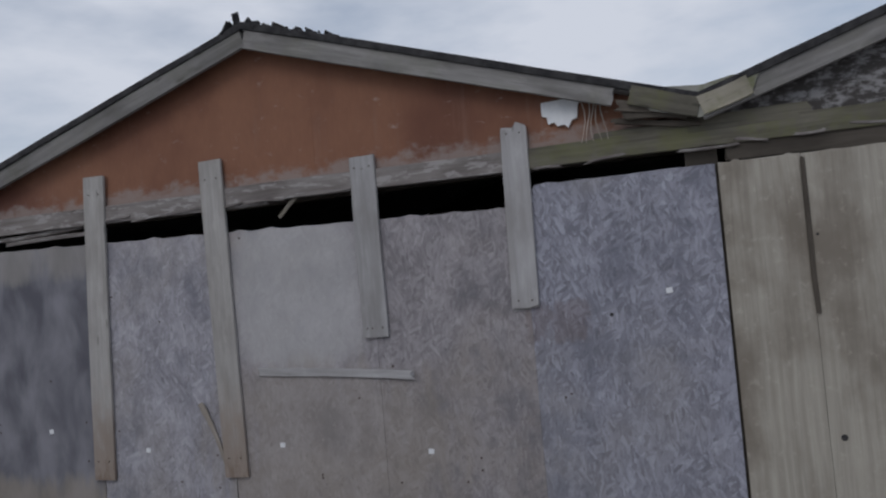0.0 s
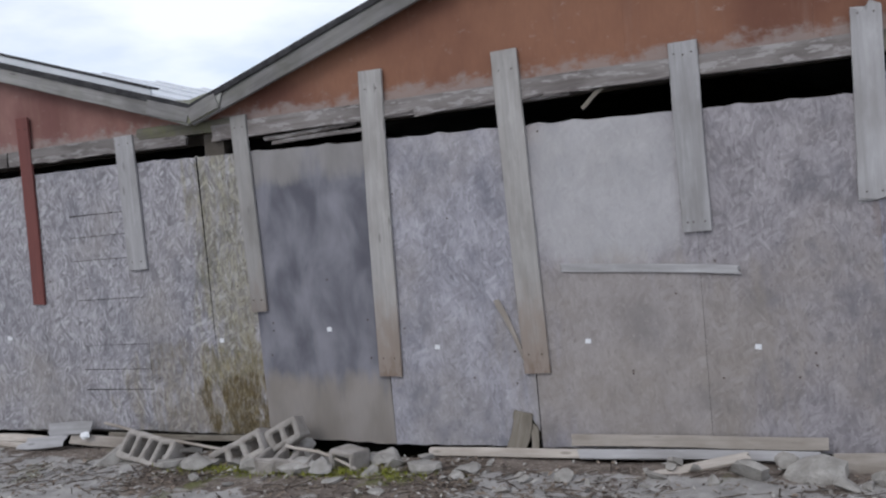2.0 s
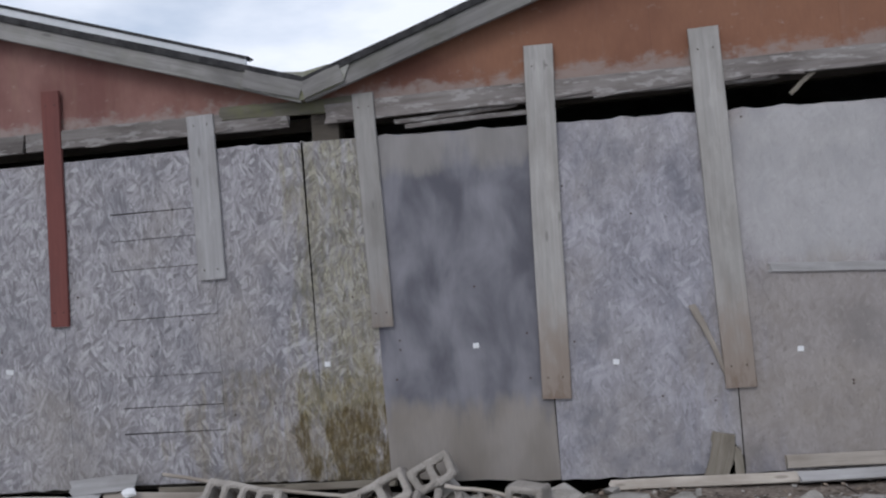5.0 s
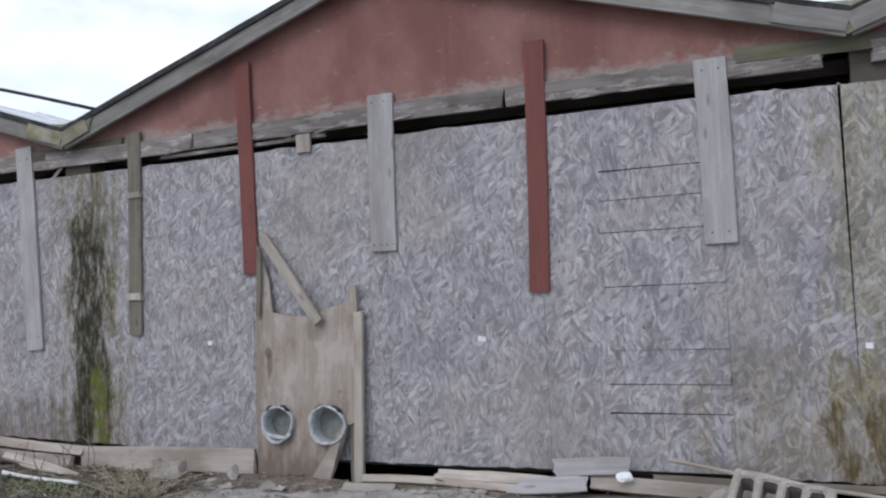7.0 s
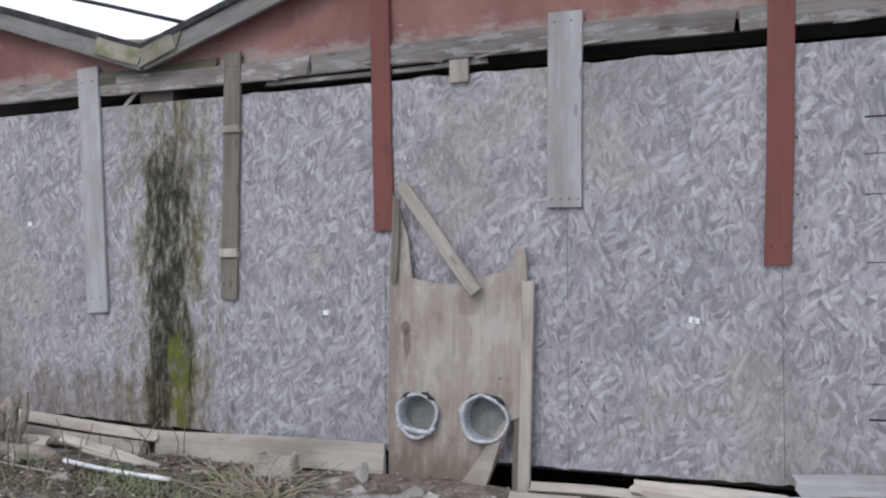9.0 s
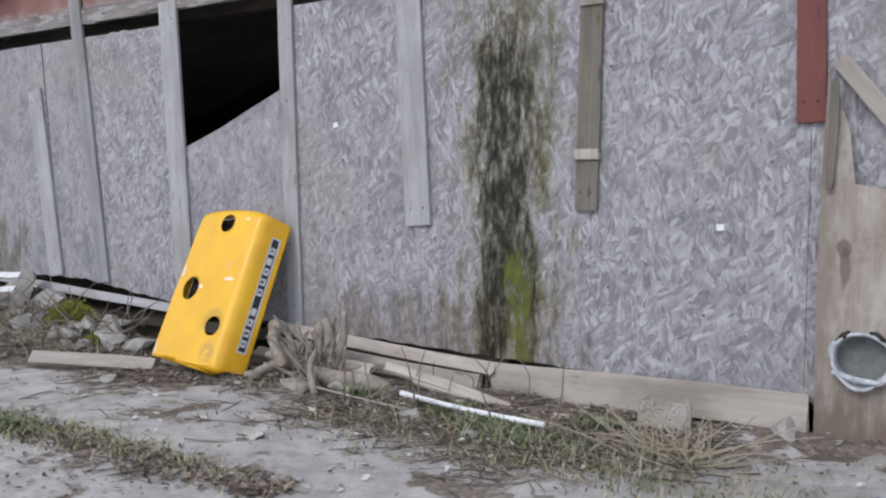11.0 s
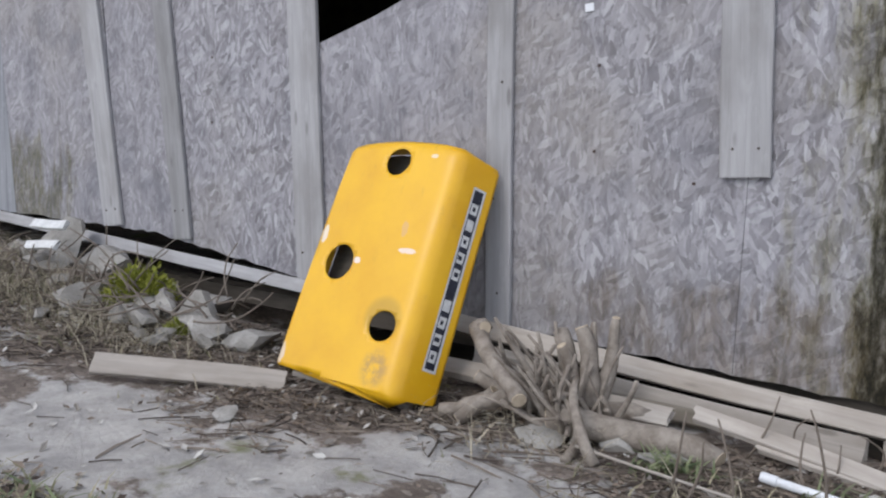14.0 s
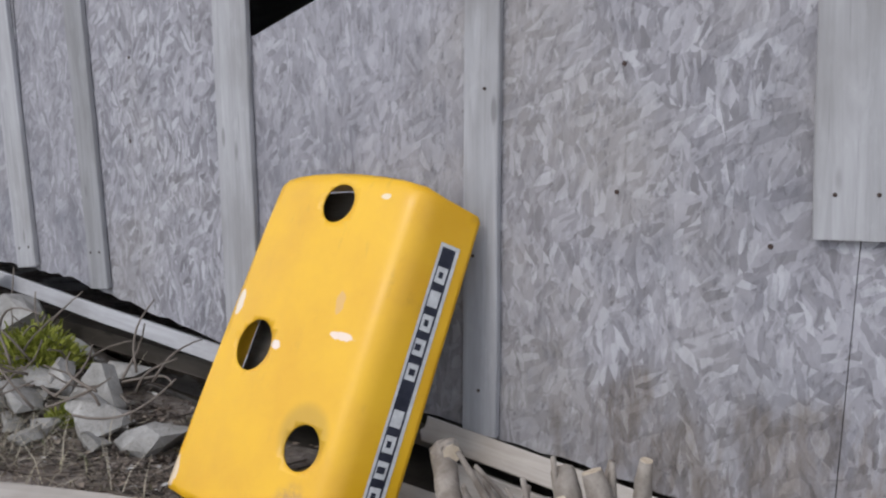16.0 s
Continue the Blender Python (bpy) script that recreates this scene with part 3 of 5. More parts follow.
def box_bm(x0, x1, y0, y1, z0, z1, bevel=0.0):
    bm = bmesh.new()
    bmesh.ops.create_cube(bm, size=1, matrix=Matrix.Translation(((x0 + x1) / 2, (y0 + y1) / 2, (z0 + z1) / 2)) @ Matrix.Diagonal((x1 - x0, y1 - y0, z1 - z0, 1)))
    if bevel:
        bmesh.ops.bevel(bm, geom=bm.edges[:], offset=bevel, segments=2, affect="EDGES")
    return bm


def tube_bm(points, radii, sides=8, caps=True, rough=0.0, rng=RNG):
    """A limb or pipe through points with a radius at each."""
    bm = bmesh.new()
    rings = []
    pts = [Vector(p) for p in points]
    for i, p in enumerate(pts):
        d = (pts[min(i + 1, len(pts) - 1)] - pts[max(i - 1, 0)]).normalized()
        a = d.orthogonal().normalized()
        if i and abs(a.dot(last)) < 0.999:
            a = (last - d * last.dot(d)).normalized()
        last = a
        b = d.cross(a)
        ring = []
        for k in range(sides):
            q = 2 * math.pi * k / sides
            r = radii[i] * (1 + rough * rng.uniform(-1, 1))
            ring.append(bm.verts.new(p + (a * math.cos(q) + b * math.sin(q)) * r))
        rings.append(ring)
    for a, b in zip(rings, rings[1:]):
        for k in range(sides):
            bm.faces.new((a[k], a[(k + 1) % sides], b[(k + 1) % sides], b[k]))
    if caps:
        bm.faces.new(list(reversed(rings[0])))
        bm.faces.new(rings[-1])
    return bm


def ground_z(x, y):
    """The height of the ground: near level, rising to a bank of rubble at the far end and along the foot of the wall."""
    z = -0.29
    s = min(1, max(0, (-14.9 - x) / 2.6))
    z += 0.24 * s * s * (3 - 2 * s) * min(1, max(0, (y - 3.2) / 1.8))
    z += 0.015 * noise.noise(Vector((x * 0.9, y * 0.9, 0))) + 0.012 * noise.noise(Vector((x * 3.1, y * 3.1, 4)))
    f = min(1, max(0, (y - 5.0) / 0.7))
    z += 0.03 * f * (0.5 + noise.noise(Vector((x * 2.3, y * 2.3, 9))))
    z -= 0.05 * math.exp(-((x + 14.05) / 0.5) ** 2 - ((y - 5.40) / 0.28) ** 2)
    if y > 5.95:
        z -= min(0.25, (y - 5.95) * 0.6)
    return z


# ---- ground ----
def build_ground():
    xs = [-400, -120, -50, -30, -24] + [-21 + 0.11 * i for i in range(228)] + [6, 12, 40, 120, 400]
    ys = [-400, -120, -40, -15, -6] + [-3 + 0.3 * i for i in range(20)] + [3.0 + 0.1 * i for i in range(36)] + [7.2, 10, 20, 60, 150, 400]
    verts = [(x, y, ground_z(x, y)) for y in ys for x in xs]
    w = len(xs)
    faces = [(j * w + i, j * w + i + 1, (j + 1) * w + i + 1, (j + 1) * w + i) for j in range(len(ys) - 1) for i in range(w - 1)]
    me = bpy.data.meshes.new("ground")
    me.from_pydata(verts, [], faces)
    me.polygons.foreach_set("use_smooth", [True] * len(me.polygons))
    me.materials.append(GROUND)
    tagged(new("ground", me), "bare dirt yard with leaf mould and worn concrete patches", "ground", kind="structure")


build_ground()

# ---- the building: shell, roofs, gables ----
VALLEYS = (6.95, 0.55, -5.86, -12.25, -18.65, -25.05)
LOW, HIGH = 2.575, 3.60          # underside of the barge boards at valley and peak
FRONT, BACK = 6.0, 15.0


def roof_line(x):
    for a, b in zip(VALLEYS[1:], VALLEYS):
        if a <= x <= b:
            return HIGH - (HIGH - LOW) * abs(x - (a + b) / 2) / ((b - a) / 2)
    return LOW


# added back, end walls and floor; their dark colour stands for interior shade
shell = thing("wall_back", "added inner shed walls, coloured near black for the shade in the gaps", "wall", kind="structure")
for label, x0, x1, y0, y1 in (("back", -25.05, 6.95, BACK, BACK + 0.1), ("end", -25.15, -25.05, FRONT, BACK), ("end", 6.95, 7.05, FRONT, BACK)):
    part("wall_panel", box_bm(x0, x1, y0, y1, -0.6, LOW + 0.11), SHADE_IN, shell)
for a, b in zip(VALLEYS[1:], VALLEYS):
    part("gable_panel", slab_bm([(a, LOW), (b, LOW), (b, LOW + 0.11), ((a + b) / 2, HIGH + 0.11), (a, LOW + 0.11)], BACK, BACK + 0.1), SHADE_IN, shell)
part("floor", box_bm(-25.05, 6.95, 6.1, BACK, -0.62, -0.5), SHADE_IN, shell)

roof = thing("roof", "low white sheet-metal roof with three weathered gables", "roof", kind="structure")
for n, (a, b) in enumerate(zip(VALLEYS[1:], VALLEYS)):
    mid = (a + b) / 2
    for side, (xa, xb) in enumerate(((a, mid), (mid, b))):
        za, zb = (LOW + 0.10, HIGH + 0.10) if side == 0 else (HIGH + 0.10, LOW + 0.10)
        bm = slab_bm([(xa, za), (xb, zb), (xb, zb + 0.025), (xa, za + 0.025)], 5.87, BACK + 0.2)
        part("roof_sheet", bm, METAL_ROOF, roof)
        # standing seams
        for k in range(9):
            y = 6.4 + k * 1.0
            part("seam", slab_bm([(xa, za + 0.026), (xb, zb + 0.026), (xb, zb + 0.05), (xa, za + 0.05)], y, y + 0.03), METAL_ROOF, roof)
        # barge board
        p0, p1 = Vector((xa, 5.875, za - 0.062)), Vector((xb, 5.875, zb - 0.062))
        if side == 1 and n == 1:
            p1 = p0.lerp(p1, 0.84)
        board("barge_board", p0, p1, 0.142, 0.035, FASCIA_WOOD, "grey weathered barge board", parent=roof, warp=0.006, ragged=0.03 if (n == 1 and side == 1) else 0.0)
        # dark roofing edge over the barge board
        q0, q1 = Vector((xa, 5.865, za + 0.026)), Vector((xb, 5.865, zb + 0.026))
        board("roof_edge", q0, q1, 0.052, 0.05, FELT, "black felt edge", parent=roof, warp=0.006)
        # soffit
        part("soffit", slab_bm([(xa, za - 0.004), (xb, zb - 0.004), (xb, zb - 0.02), (xa, za - 0.02)], 5.895, 6.02), FASCIA_WOOD, roof)
    if n:
        # folded sheet that fills the mouth of the valley, with its mossy board ends
        lip = [(b - 0.44, LOW + 0.105 + 0.140), (b - 0.30, LOW + 0.075), (b - 0.005, LOW - 0.012), (b + 0.30, LOW + 0.078), (b + 0.36, LOW + 0.215), (b + 0.20, LOW + 0.222), (b + 0.02, LOW + 0.190), (b - 0.20, LOW + 0.212)]
        part("valley_sheet", slab_bm(lip, 5.846, 5.853), VALLEY_METAL, roof, "mossy grey valley sheet")
        board("valley_board", (b - 0.42, 5.842, LOW + 0.19), (b - 0.004, 5.842, LOW + 0.055), 0.125, 0.014, FASCIA_WOOD if n == 2 else DARK_MOSSY if n == 1 else MOSSY_WOOD, "mossy board end in the valley", parent=roof)
        board("valley_board", (b + 0.004, 5.842, LOW + 0.055), (b + 0.30, 5.842, LOW + 0.15), 0.125, 0.014, FASCIA_WOOD if n == 2 else MOSSY_WOOD, "mossy board end in the valley", parent=roof)
    if n == 2:
        # raised edge of a second roof covering, white below a black cap
        x1, x0, h = b - 0.42, mid, 0.085
        z1, z0 = LOW + 0.125 + 0.42 * (HIGH - LOW) / (b - mid), HIGH + 0.125
        part("roof_upstand", slab_bm([(x0, z0), (x1, z1), (x1, z1 + h), (x0, z0 + h)], 5.90, 5.93), METAL_ROOF, roof, "white raised roof edge")
        part("upstand_cap", slab_bm([(x0, z0 + h), (x1, z1 + h), (x1 + 0.03, z1 + h + 0.012), (x0, z0 + h + 0.022)], 5.89, 6.0), FELT, roof, "black edge cap")

# black cable from a short mast on the third ridge down to the second gable
mast = tube_bm([(-15.45, 5.93, HIGH + 0.08), (-15.45, 5.93, HIGH + 0.33)], [0.02, 0.02], 8)
part("cable_mast", mast, FELT, roof, "short dark mast")
part("cable", tube_bm([(-15.45, 5.93, HIGH + 0.29), (-14.3, 5.93, 3.555), (-13.48, 5.93, 3.32), (-12.62, 5.93, 3.08), (-11.80, 5.93, 2.84)], [0.016] * 5, 8), FELT, roof, "black cable", smooth=True)

# broken, rotten ends where the first gable's barge board has snapped off
for p0, p1, w in (((0.02, 5.88, 2.735), (0.50, 5.88, 2.615), 0.07), ((0.06, 5.90, 2.665), (0.52, 5.90, 2.585), 0.05), ((-0.02, 5.93, 2.62), (0.56, 5.95, 2.555), 0.035)):
    board("rotten_board", p0, p1, w, 0.03, DARK_WOOD, "dark rotten board end", parent=roof, ragged=0.07, warp=0.012)

# torn ridge felt on the first gable
bm = bmesh.new()
rr = random.Random(5)
for k in range(26):
    x = -2.82 + k * 0.036
    zc = HIGH + 0.15 - abs(x + 2.655) * 0.32
    y = 5.86 + rr.uniform(0, 0.15)
    hgt = rr.uniform(0.015, 0.07) * (2.6 if k < 4 else 1)
    m = pose(x, y, zc + hgt * 0.2, rr.uniform(-30, 30), rr.uniform(-40, 40), rr.uniform(0, 90)) @ Matrix.Diagonal((rr.uniform(0.06, 0.12), 0.008, hgt, 1))
    bmesh.ops.create_cube(bm, size=1, matrix=m)
part("ridge_felt", bm, FELT, roof, "torn black ridge felt")

gables = thing("wall_gable", "faded barn-red plywood gable panels above the boarding", "wall", kind="structure")
for a, b in zip(VALLEYS[1:], VALLEYS):
    x = a
    while x < b - 0.01:
        x2 = min(b, x + 1.22)
        mid = (a + b) / 2
        pts = [(x + 0.0004, 2.50), (x2 - 0.0004, 2.50), (x2 - 0.0004, roof_line(x2) + 0.09)]
        if x < mid < x2:
            pts.append((mid, HIGH + 0.09))
        pts.append((x + 0.0004, roof_line(x) + 0.09))
        part("gable_panel", slab_bm(pts, 6.0, 6.015), RED_GABLE, gables)
        x = x2

# ledger board along the foot of the gables, in lengths
ledger = thing("trim", "peeling grey ledger board below the gables", "trim", kind="structure")
for x0, x1, zc in ((-25, -17.9, 2.50), (-17.9, -12.9, 2.50), (-12.85, -10.9, 2.48), (-10.9, -8.1, 2.49), (-8.1, -6.0, 2.485), (-5.75, -3.1, 2.47), (-3.1, -0.7, 2.475), (-0.7, 3.1, 2.46), (3.1, 6.9, 2.46)):
    board("ledger_board", (x0, 5.985, zc), (x1, 5.985, zc), 0.14, 0.03, LEDGER_WOOD if x0 < -0.8 else DARK_MOSSY, parent=ledger, ragged=0.03, warp=0.008)
    RNG2 = random.Random(int(x0 * 10))
    for k in range(int((x1 - x0) / 0.5)):
        u = RNG2.uniform(x0, x1 - 0.5)
        board("splinter", (u, 5.965, zc - 0.06 + RNG2.uniform(-0.02, 0.03)), (u + RNG2.uniform(0.2, 0.5), 5.967, zc - 0.06 + RNG2.uniform(-0.02, 0.03)), 0.018, 0.012, LEDGER_WOOD, parent=ledger, ragged=0.06)
for x0, x1, z0, z1 in ((-5.25, -4.35, 2.37, 2.40), (-5.2, -4.2, 2.33, 2.345), (-11.3, -9.6, 2.385, 2.40), (-3.2, -2.6, 2.40, 2.41)):
    board("loose_strip", (x0, 6.01, z0), (x1, 6.01, z1), 0.035, 0.018, LEDGER_WOOD, parent=ledger, ragged=0.05)

board("header_board", (0.66, 6.005, 2.345), (4.6, 6.005, 2.345), 0.11, 0.03, DARK_WOOD, "dark mossy header under the ledger", parent=ledger, ragged=0.05, warp=0.008)
for x0, x1, zc in ((-6.55, -5.5, 2.545), (-12.95, -11.65, 2.545), (-0.15, 1.2, 2.535)):
    board("valley_strip", (x0, 5.982, zc), (x1, 5.982, zc), 0.10, 0.024, DARK_MOSSY, "green damp board under the valley", parent=ledger, ragged=0.05, warp=0.01)
board("loose_strip", (-12.62, 6.02, 2.28), (-12.40, 6.0, 2.43), 0.03, 0.014, PALE_WOOD, "pale splinter", parent=ledger, ragged=0.03)
board("loose_strip", (-2.55, 6.03, 2.28), (-2.38, 6.01, 2.42), 0.03, 0.014, BROWN_WOOD, parent=ledger, ragged=0.03)

# ---- boarding of the front ----
TOP = 2.30


def sheet_top(x):
    return 2.32 if x < -7 else 2.32 - 0.027 * (x + 7) if x < -0.64 else 2.285


def sheet_foot(x):
    for xa, za, xb, zb in ((-25, 0.19, -16.4, 0.185), (-16.4, 0.185, -15.0, 0.03), (-15.0, 0.03, -13.4, -0.045), (-13.4, -0.045, -11.5, -0.105), (-11.5, -0.105, -9.2, -0.15), (-9.2, -0.15, -7.0, -0.13), (-7.0, -0.13, -5.5, -0.16), (-5.5, -0.16, -4.3, -0.21), (-4.3, -0.21, 7.1, -0.22)):
        if xa <= x <= xb:
            return za + (zb - za) * (x - xa) / (xb - xa)
    return -0.2


front = thing("wall_front", "long shed front of grey weathered strand board sheets", "wall", kind="structure")
part("top_plate", box_bm(-25, 6.9, 6.30, 6.40, 2.42, 2.52), DARK_WOOD, front)
part("sill", box_bm(-25, 6.9, 6.10, 6.20, -0.19, -0.10), DARK_WOOD, front)
for k in range(27):
    x = 6.4 - 1.22 * k
    if not -15.0 < x < -14.1:
        part("stud", box_bm(x - 0.04, x + 0.04, 6.005, 6.05, sheet_foot(max(x, -25)) + 0.02, 2.08), DARK_WOOD, front)
part("stud", box_bm(-5.86, -5.66, 6.02, 6.20, -0.4, 2.62), DARK_WOOD, front)
part("stud", box_bm(0.42, 0.62, 6.02, 6.20, -0.4, 2.62), DARK_WOOD, front)
part("stud", box_bm(-12.4, -12.1, 6.02, 6.20, -0.4, 2.62), DARK_WOOD, front)


board("brace", (-14.92, 6.45, 1.25), (-14.62, 6.55, 1.72), 0.08, 0.03, GREY_WOOD, "grey brace inside the hole", parent=front)


def sheet(x0, x1, mat, lean=0.0, chips=(), top=None, hole=None):
    """One upright sheet with a slightly ragged head and foot; lean is how far its head stands left of its foot."""
    r = random.Random(int(x0 * 100))
    n = 14
    x0, x1 = x0 - 0.0018, x1 + 0.0018
    low = [(x0 + (x1 - x0) * i / n, sheet_foot(x0 + (x1 - x0) * i / n) + r.uniform(-0.008, 0.008)) for i in range(n + 1)]
    low = [(x, z + sum(h * max(0, 1 - abs(x - c) / w) for c, w, h in chips)) for x, z in low]
    if top:
        high = list(top)
    else:
        high = [(x1 - lean - (x1 - x0) * i / n, sheet_top(x1 - (x1 - x0) * i / n) + r.uniform(-0.003, 0.003) + (0.012 if r.random() < 0.1 else 0)) for i in range(n + 1)]
    part("board_sheet", slab_bm(low + high, 5.985, 6.0), mat, front)


G = 0.003
sheet(0.62, 1.10 - G, PLY_TAN)
sheet(1.10 + G, 2.30, PLY_TAN)
for k in range(4):
    sheet(2.31 + k * 1.22, 3.52 + k * 1.22, PLY_TAN)
sheet(-0.66, 0.597, SMOOTH_BLUE, 0.0, [(-0.58, 0.07, 0.10)])
sheet(-1.80, -0.665, SMOOTH_BROWN, 0.0)
sheet(-3.04, -1.806, SMOOTH_PALE, 0.0)
sheet(-4.26, -3.052, SMOOTH_GREY, 0.0, [(-3.14, 0.16, 0.27)])
sheet(-5.45, -4.266, DARK_PLY, 0.03)
sheet(-5.92, -5.456, OSB, 0.02)
# the slotted sheet: a plain half and a half of loose strips
sheet(-6.66, -5.926, OSB)
sheet(-7.88, -7.46, OSB)
cuts = [sheet_foot(-7), 0.25, 0.44, 0.67, 1.10, 1.47, 1.69, 1.89, sheet_top(-7)]
for z0, z1 in zip(cuts, cuts[1:]):
    t = 0.004 * RNG.uniform(-1, 1)
    part("board_strip", slab_bm([(-7.458, z0 + 0.004 + t), (-6.664, z0 + 0.003), (-6.664, z1 - 0.002), (-7.458, z1 - 0.002 + t)], 5.986 - 0.002 * RNG.random(), 6.0), OSB, front)
sheet(-9.10, -7.886, OSB)
sheet(-10.33, -9.106, OSB)
sheet(-11.53, -10.336, OSB)
sheet(-12.74, -11.536, OSB)
sheet(-13.86, -12.746, OSB)
sheet(-15.04, -13.866, SMOOTH, 0.0, top=[(-13.93, 2.32), (-13.96, 1.735), (-14.3, 1.60), (-14.65, 1.455), (-15.0, 1.335), (-15.08, 1.32)])
sheet(-16.10, -15.046, OSB, 0.2)
sheet(-16.72, -16.106, SMOOTH, 0.22)
sheet(-17.94, -16.726, SMOOTH, 0.24)
for k in range(5):
    sheet(-19.16 - 1.22 * k, -17.946 - 1.22 * k, PLY_GREY, 0.24 if k < 5 else 0.0)

# ---- boards nailed over the joints ----
def nailed(p0, p1, width, mat, label, nails=((0.06, -0.25), (0.06, 0.25), (0.94, -0.25), (0.94, 0.25)), ragged=0.0, thick=0.028, name="nailed_board"):
    """A board on the face of the boarding; p0 is the head and p1 the foot, as x and z."""
    y = 5.983 - thick / 2
    return board(name, (p0[0], y, p0[1]), (p1[0], y, p1[1]), width, thick, mat, label, "board", ragged=ragged, warp=0.0025, nails=nails, group="boards nailed over the sheet joints")


nailed((-0.675, 2.73), (-0.69, 1.44), 0.185, GREY_WOOD, "short silvered board with a broken pointed head nailed to strand board", ragged=0.09)
nailed((-1.81, 2.645), (-1.80, 1.34), 0.195, GREY_WOOD, "short silver-grey board nailed over a sheet joint", ((0.06, -0.3), (0.07, 0), (0.06, 0.3), (0.95, -0.3), (0.95, -0.1), (0.95, 0.3)))
nailed((-3.08, 2.78), (-3.03, 0.36), 0.20, GREY_WOOD_STAINED, "long silver-grey board with a rust-brown foot nailed upright")
nailed((-4.185, 2.79), (-4.25, 0.35), 0.20, GREY_WOOD_STAINED, "long grey board nailed upright beside a blue-black sheet")
nailed((-5.45, 2.59), (-5.43, 0.92), 0.155, GREY_WOOD_STAINED, "narrow grey board with a rust-stained foot nailed upright")
nailed((-6.685, 2.56), (-6.675, 1.352), 0.205, GREY_WOOD, "short grey board with a pale yellowish foot nailed upright")
nailed((-7.865, 2.865), (-7.905, 1.085), 0.145, RED_WOOD, "dull red painted board nailed upright over a joint")
nailed((-9.105, 2.645), (-9.115, 1.445), 0.215, GREY_WOOD, "wide short silver-grey board nailed upright", ((0.05, -0.3), (0.05, 0.2), (0.96, -0.35), (0.96, -0.1), (0.96, 0.15), (0.96, 0.4)))
nailed((-10.365, 3.07), (-10.335, 1.325), 0.14, RED_WOOD, "long dull red painted board nailed upright from gable to boarding")
nailed((-11.525, 2.63), (-11.56, 0.86), 0.14, BROWN_WOOD, "narrow brown stained board with a pale patch nailed upright")
# pale patches of the brown board, made as added raised blocks
nailed((-11.553, 1.22), (-11.553, 1.16), 0.15, PALE_WOOD, "small pale patch on a brown board, shaped as an added block", (), thick=0.045, name="wooden_cleat")
nailed((-11.535, 2.10), (-11.535, 2.05), 0.15, PALE_WOOD, "small pale patch on a brown board, shaped as an added block", (), thick=0.045, name="wooden_cleat")
nailed((-12.87, 2.635), (-12.75, 0.745), 0.20, GREY_WOOD, "long pale grey board nailed upright beside a mossy run")
nailed((-13.955, 2.98), (-13.845, -0.02), 0.135, GREY_WOOD, "full-height grey batten nailed upright beside an open hole", ((0.3, 0.3), (0.45, 0.0), (0.62, 0.1), (0.8, -0.2), (0.95, 0)))
nailed((-15.20, 2.50), (-15.03, 0.05), 0.205, GREY_WOOD, "full-height grey board nailed upright beside an open hole")
nailed((-16.48, 3.10), (-16.09, 0.17), 0.15, GREY_WOOD, "full-height grey batten nailed upright")
nailed((-17.05, 1.90), (-16.77, 0.195), 0.19, GREY_WOOD, "grey board nailed upright to weathered plywood")
nailed((-9.80, 2.415), (-9.80, 2.27), 0.13, PALE_WOOD, "small pale wooden block nailed at the sheet head", (), name="wooden_block")
board("horizontal_slat", (-2.80, 5.972, 1.15), (-1.52, 5.972, 1.05), 0.062, 0.02, GREY_WOOD, "pale split slat with a rounded end nailed across boarding", "slat", ragged=0.05, warp=0.008)
# splintered strip that hangs from the joint
board("peeling_splinter", (-3.31, 5.955, 0.93), (-3.07, 5.972, 0.36), 0.05, 0.012, PALE_WOOD, "thin peeling wooden splinter hanging against boarding", "splinter", ragged=0.1, warp=0.012, taper=0.6)
board("torn_scrap", (-3.27, 5.93, -0.30), (-3.16, 5.975, 0.07), 0.15, 0.014, BROWN_WOOD, "brown torn board scrap leaning at a broken corner", "scrap", ragged=0.08, warp=0.015)
board("torn_scrap", (-3.06, 5.94, -0.28), (-3.12, 5.975, 0.0), 0.06, 0.012, BROWN_WOOD, "narrow brown torn scrap leaning at a broken corner", "scrap", ragged=0.08, warp=0.015)

board("joint_strip", (1.105, 5.978, 2.27), (1.112, 5.978, 1.28), 0.03, 0.012, DARK_WOOD, "dark narrow strip over a plywood joint", "strip", ragged=0.04)

# small white plastic caps of the fixing screws
cap = bmesh.new()
bmesh.ops.create_cube(cap, size=1, matrix=Matrix.Diagonal((0.042, 0.006, 0.036, 1)))
bmesh.ops.bevel(cap, geom=cap.edges[:], offset=0.002, segments=1, affect="EDGES")
cap_me = finish(cap, "fixing_tag", WHITE_PLASTIC)
for x, z in ((-4.78, 0.745), (-3.83, 0.575), (-2.63, 0.59), (-1.46, 0.52), (0.25, 1.51), (-5.86, 0.68), (-7.19 - 1.16, 0.765), (-10.78, 0.776), (-13.47, 1.44), (-9.10 + 0.73, 0.70 + 0.07)):
    ob = new("fixing_tag", cap_me)
    ob.matrix_basis = pose(x, 5.982, z, 0, RNG.uniform(-8, 8), 0)
    tagged(ob, "small square white plastic tag fixed to boarding", "tag", "white tags on the sheets")
nail_bm = bmesh.new()
bmesh.ops.create_cone(nail_bm, cap_ends=True, segments=7, radius1=0.008, radius2=0.007, depth=0.006, matrix=pose(0, 0, 0, 90))
nail_me = finish(nail_bm, "nail_head", NAIL)
nr = random.Random(8)
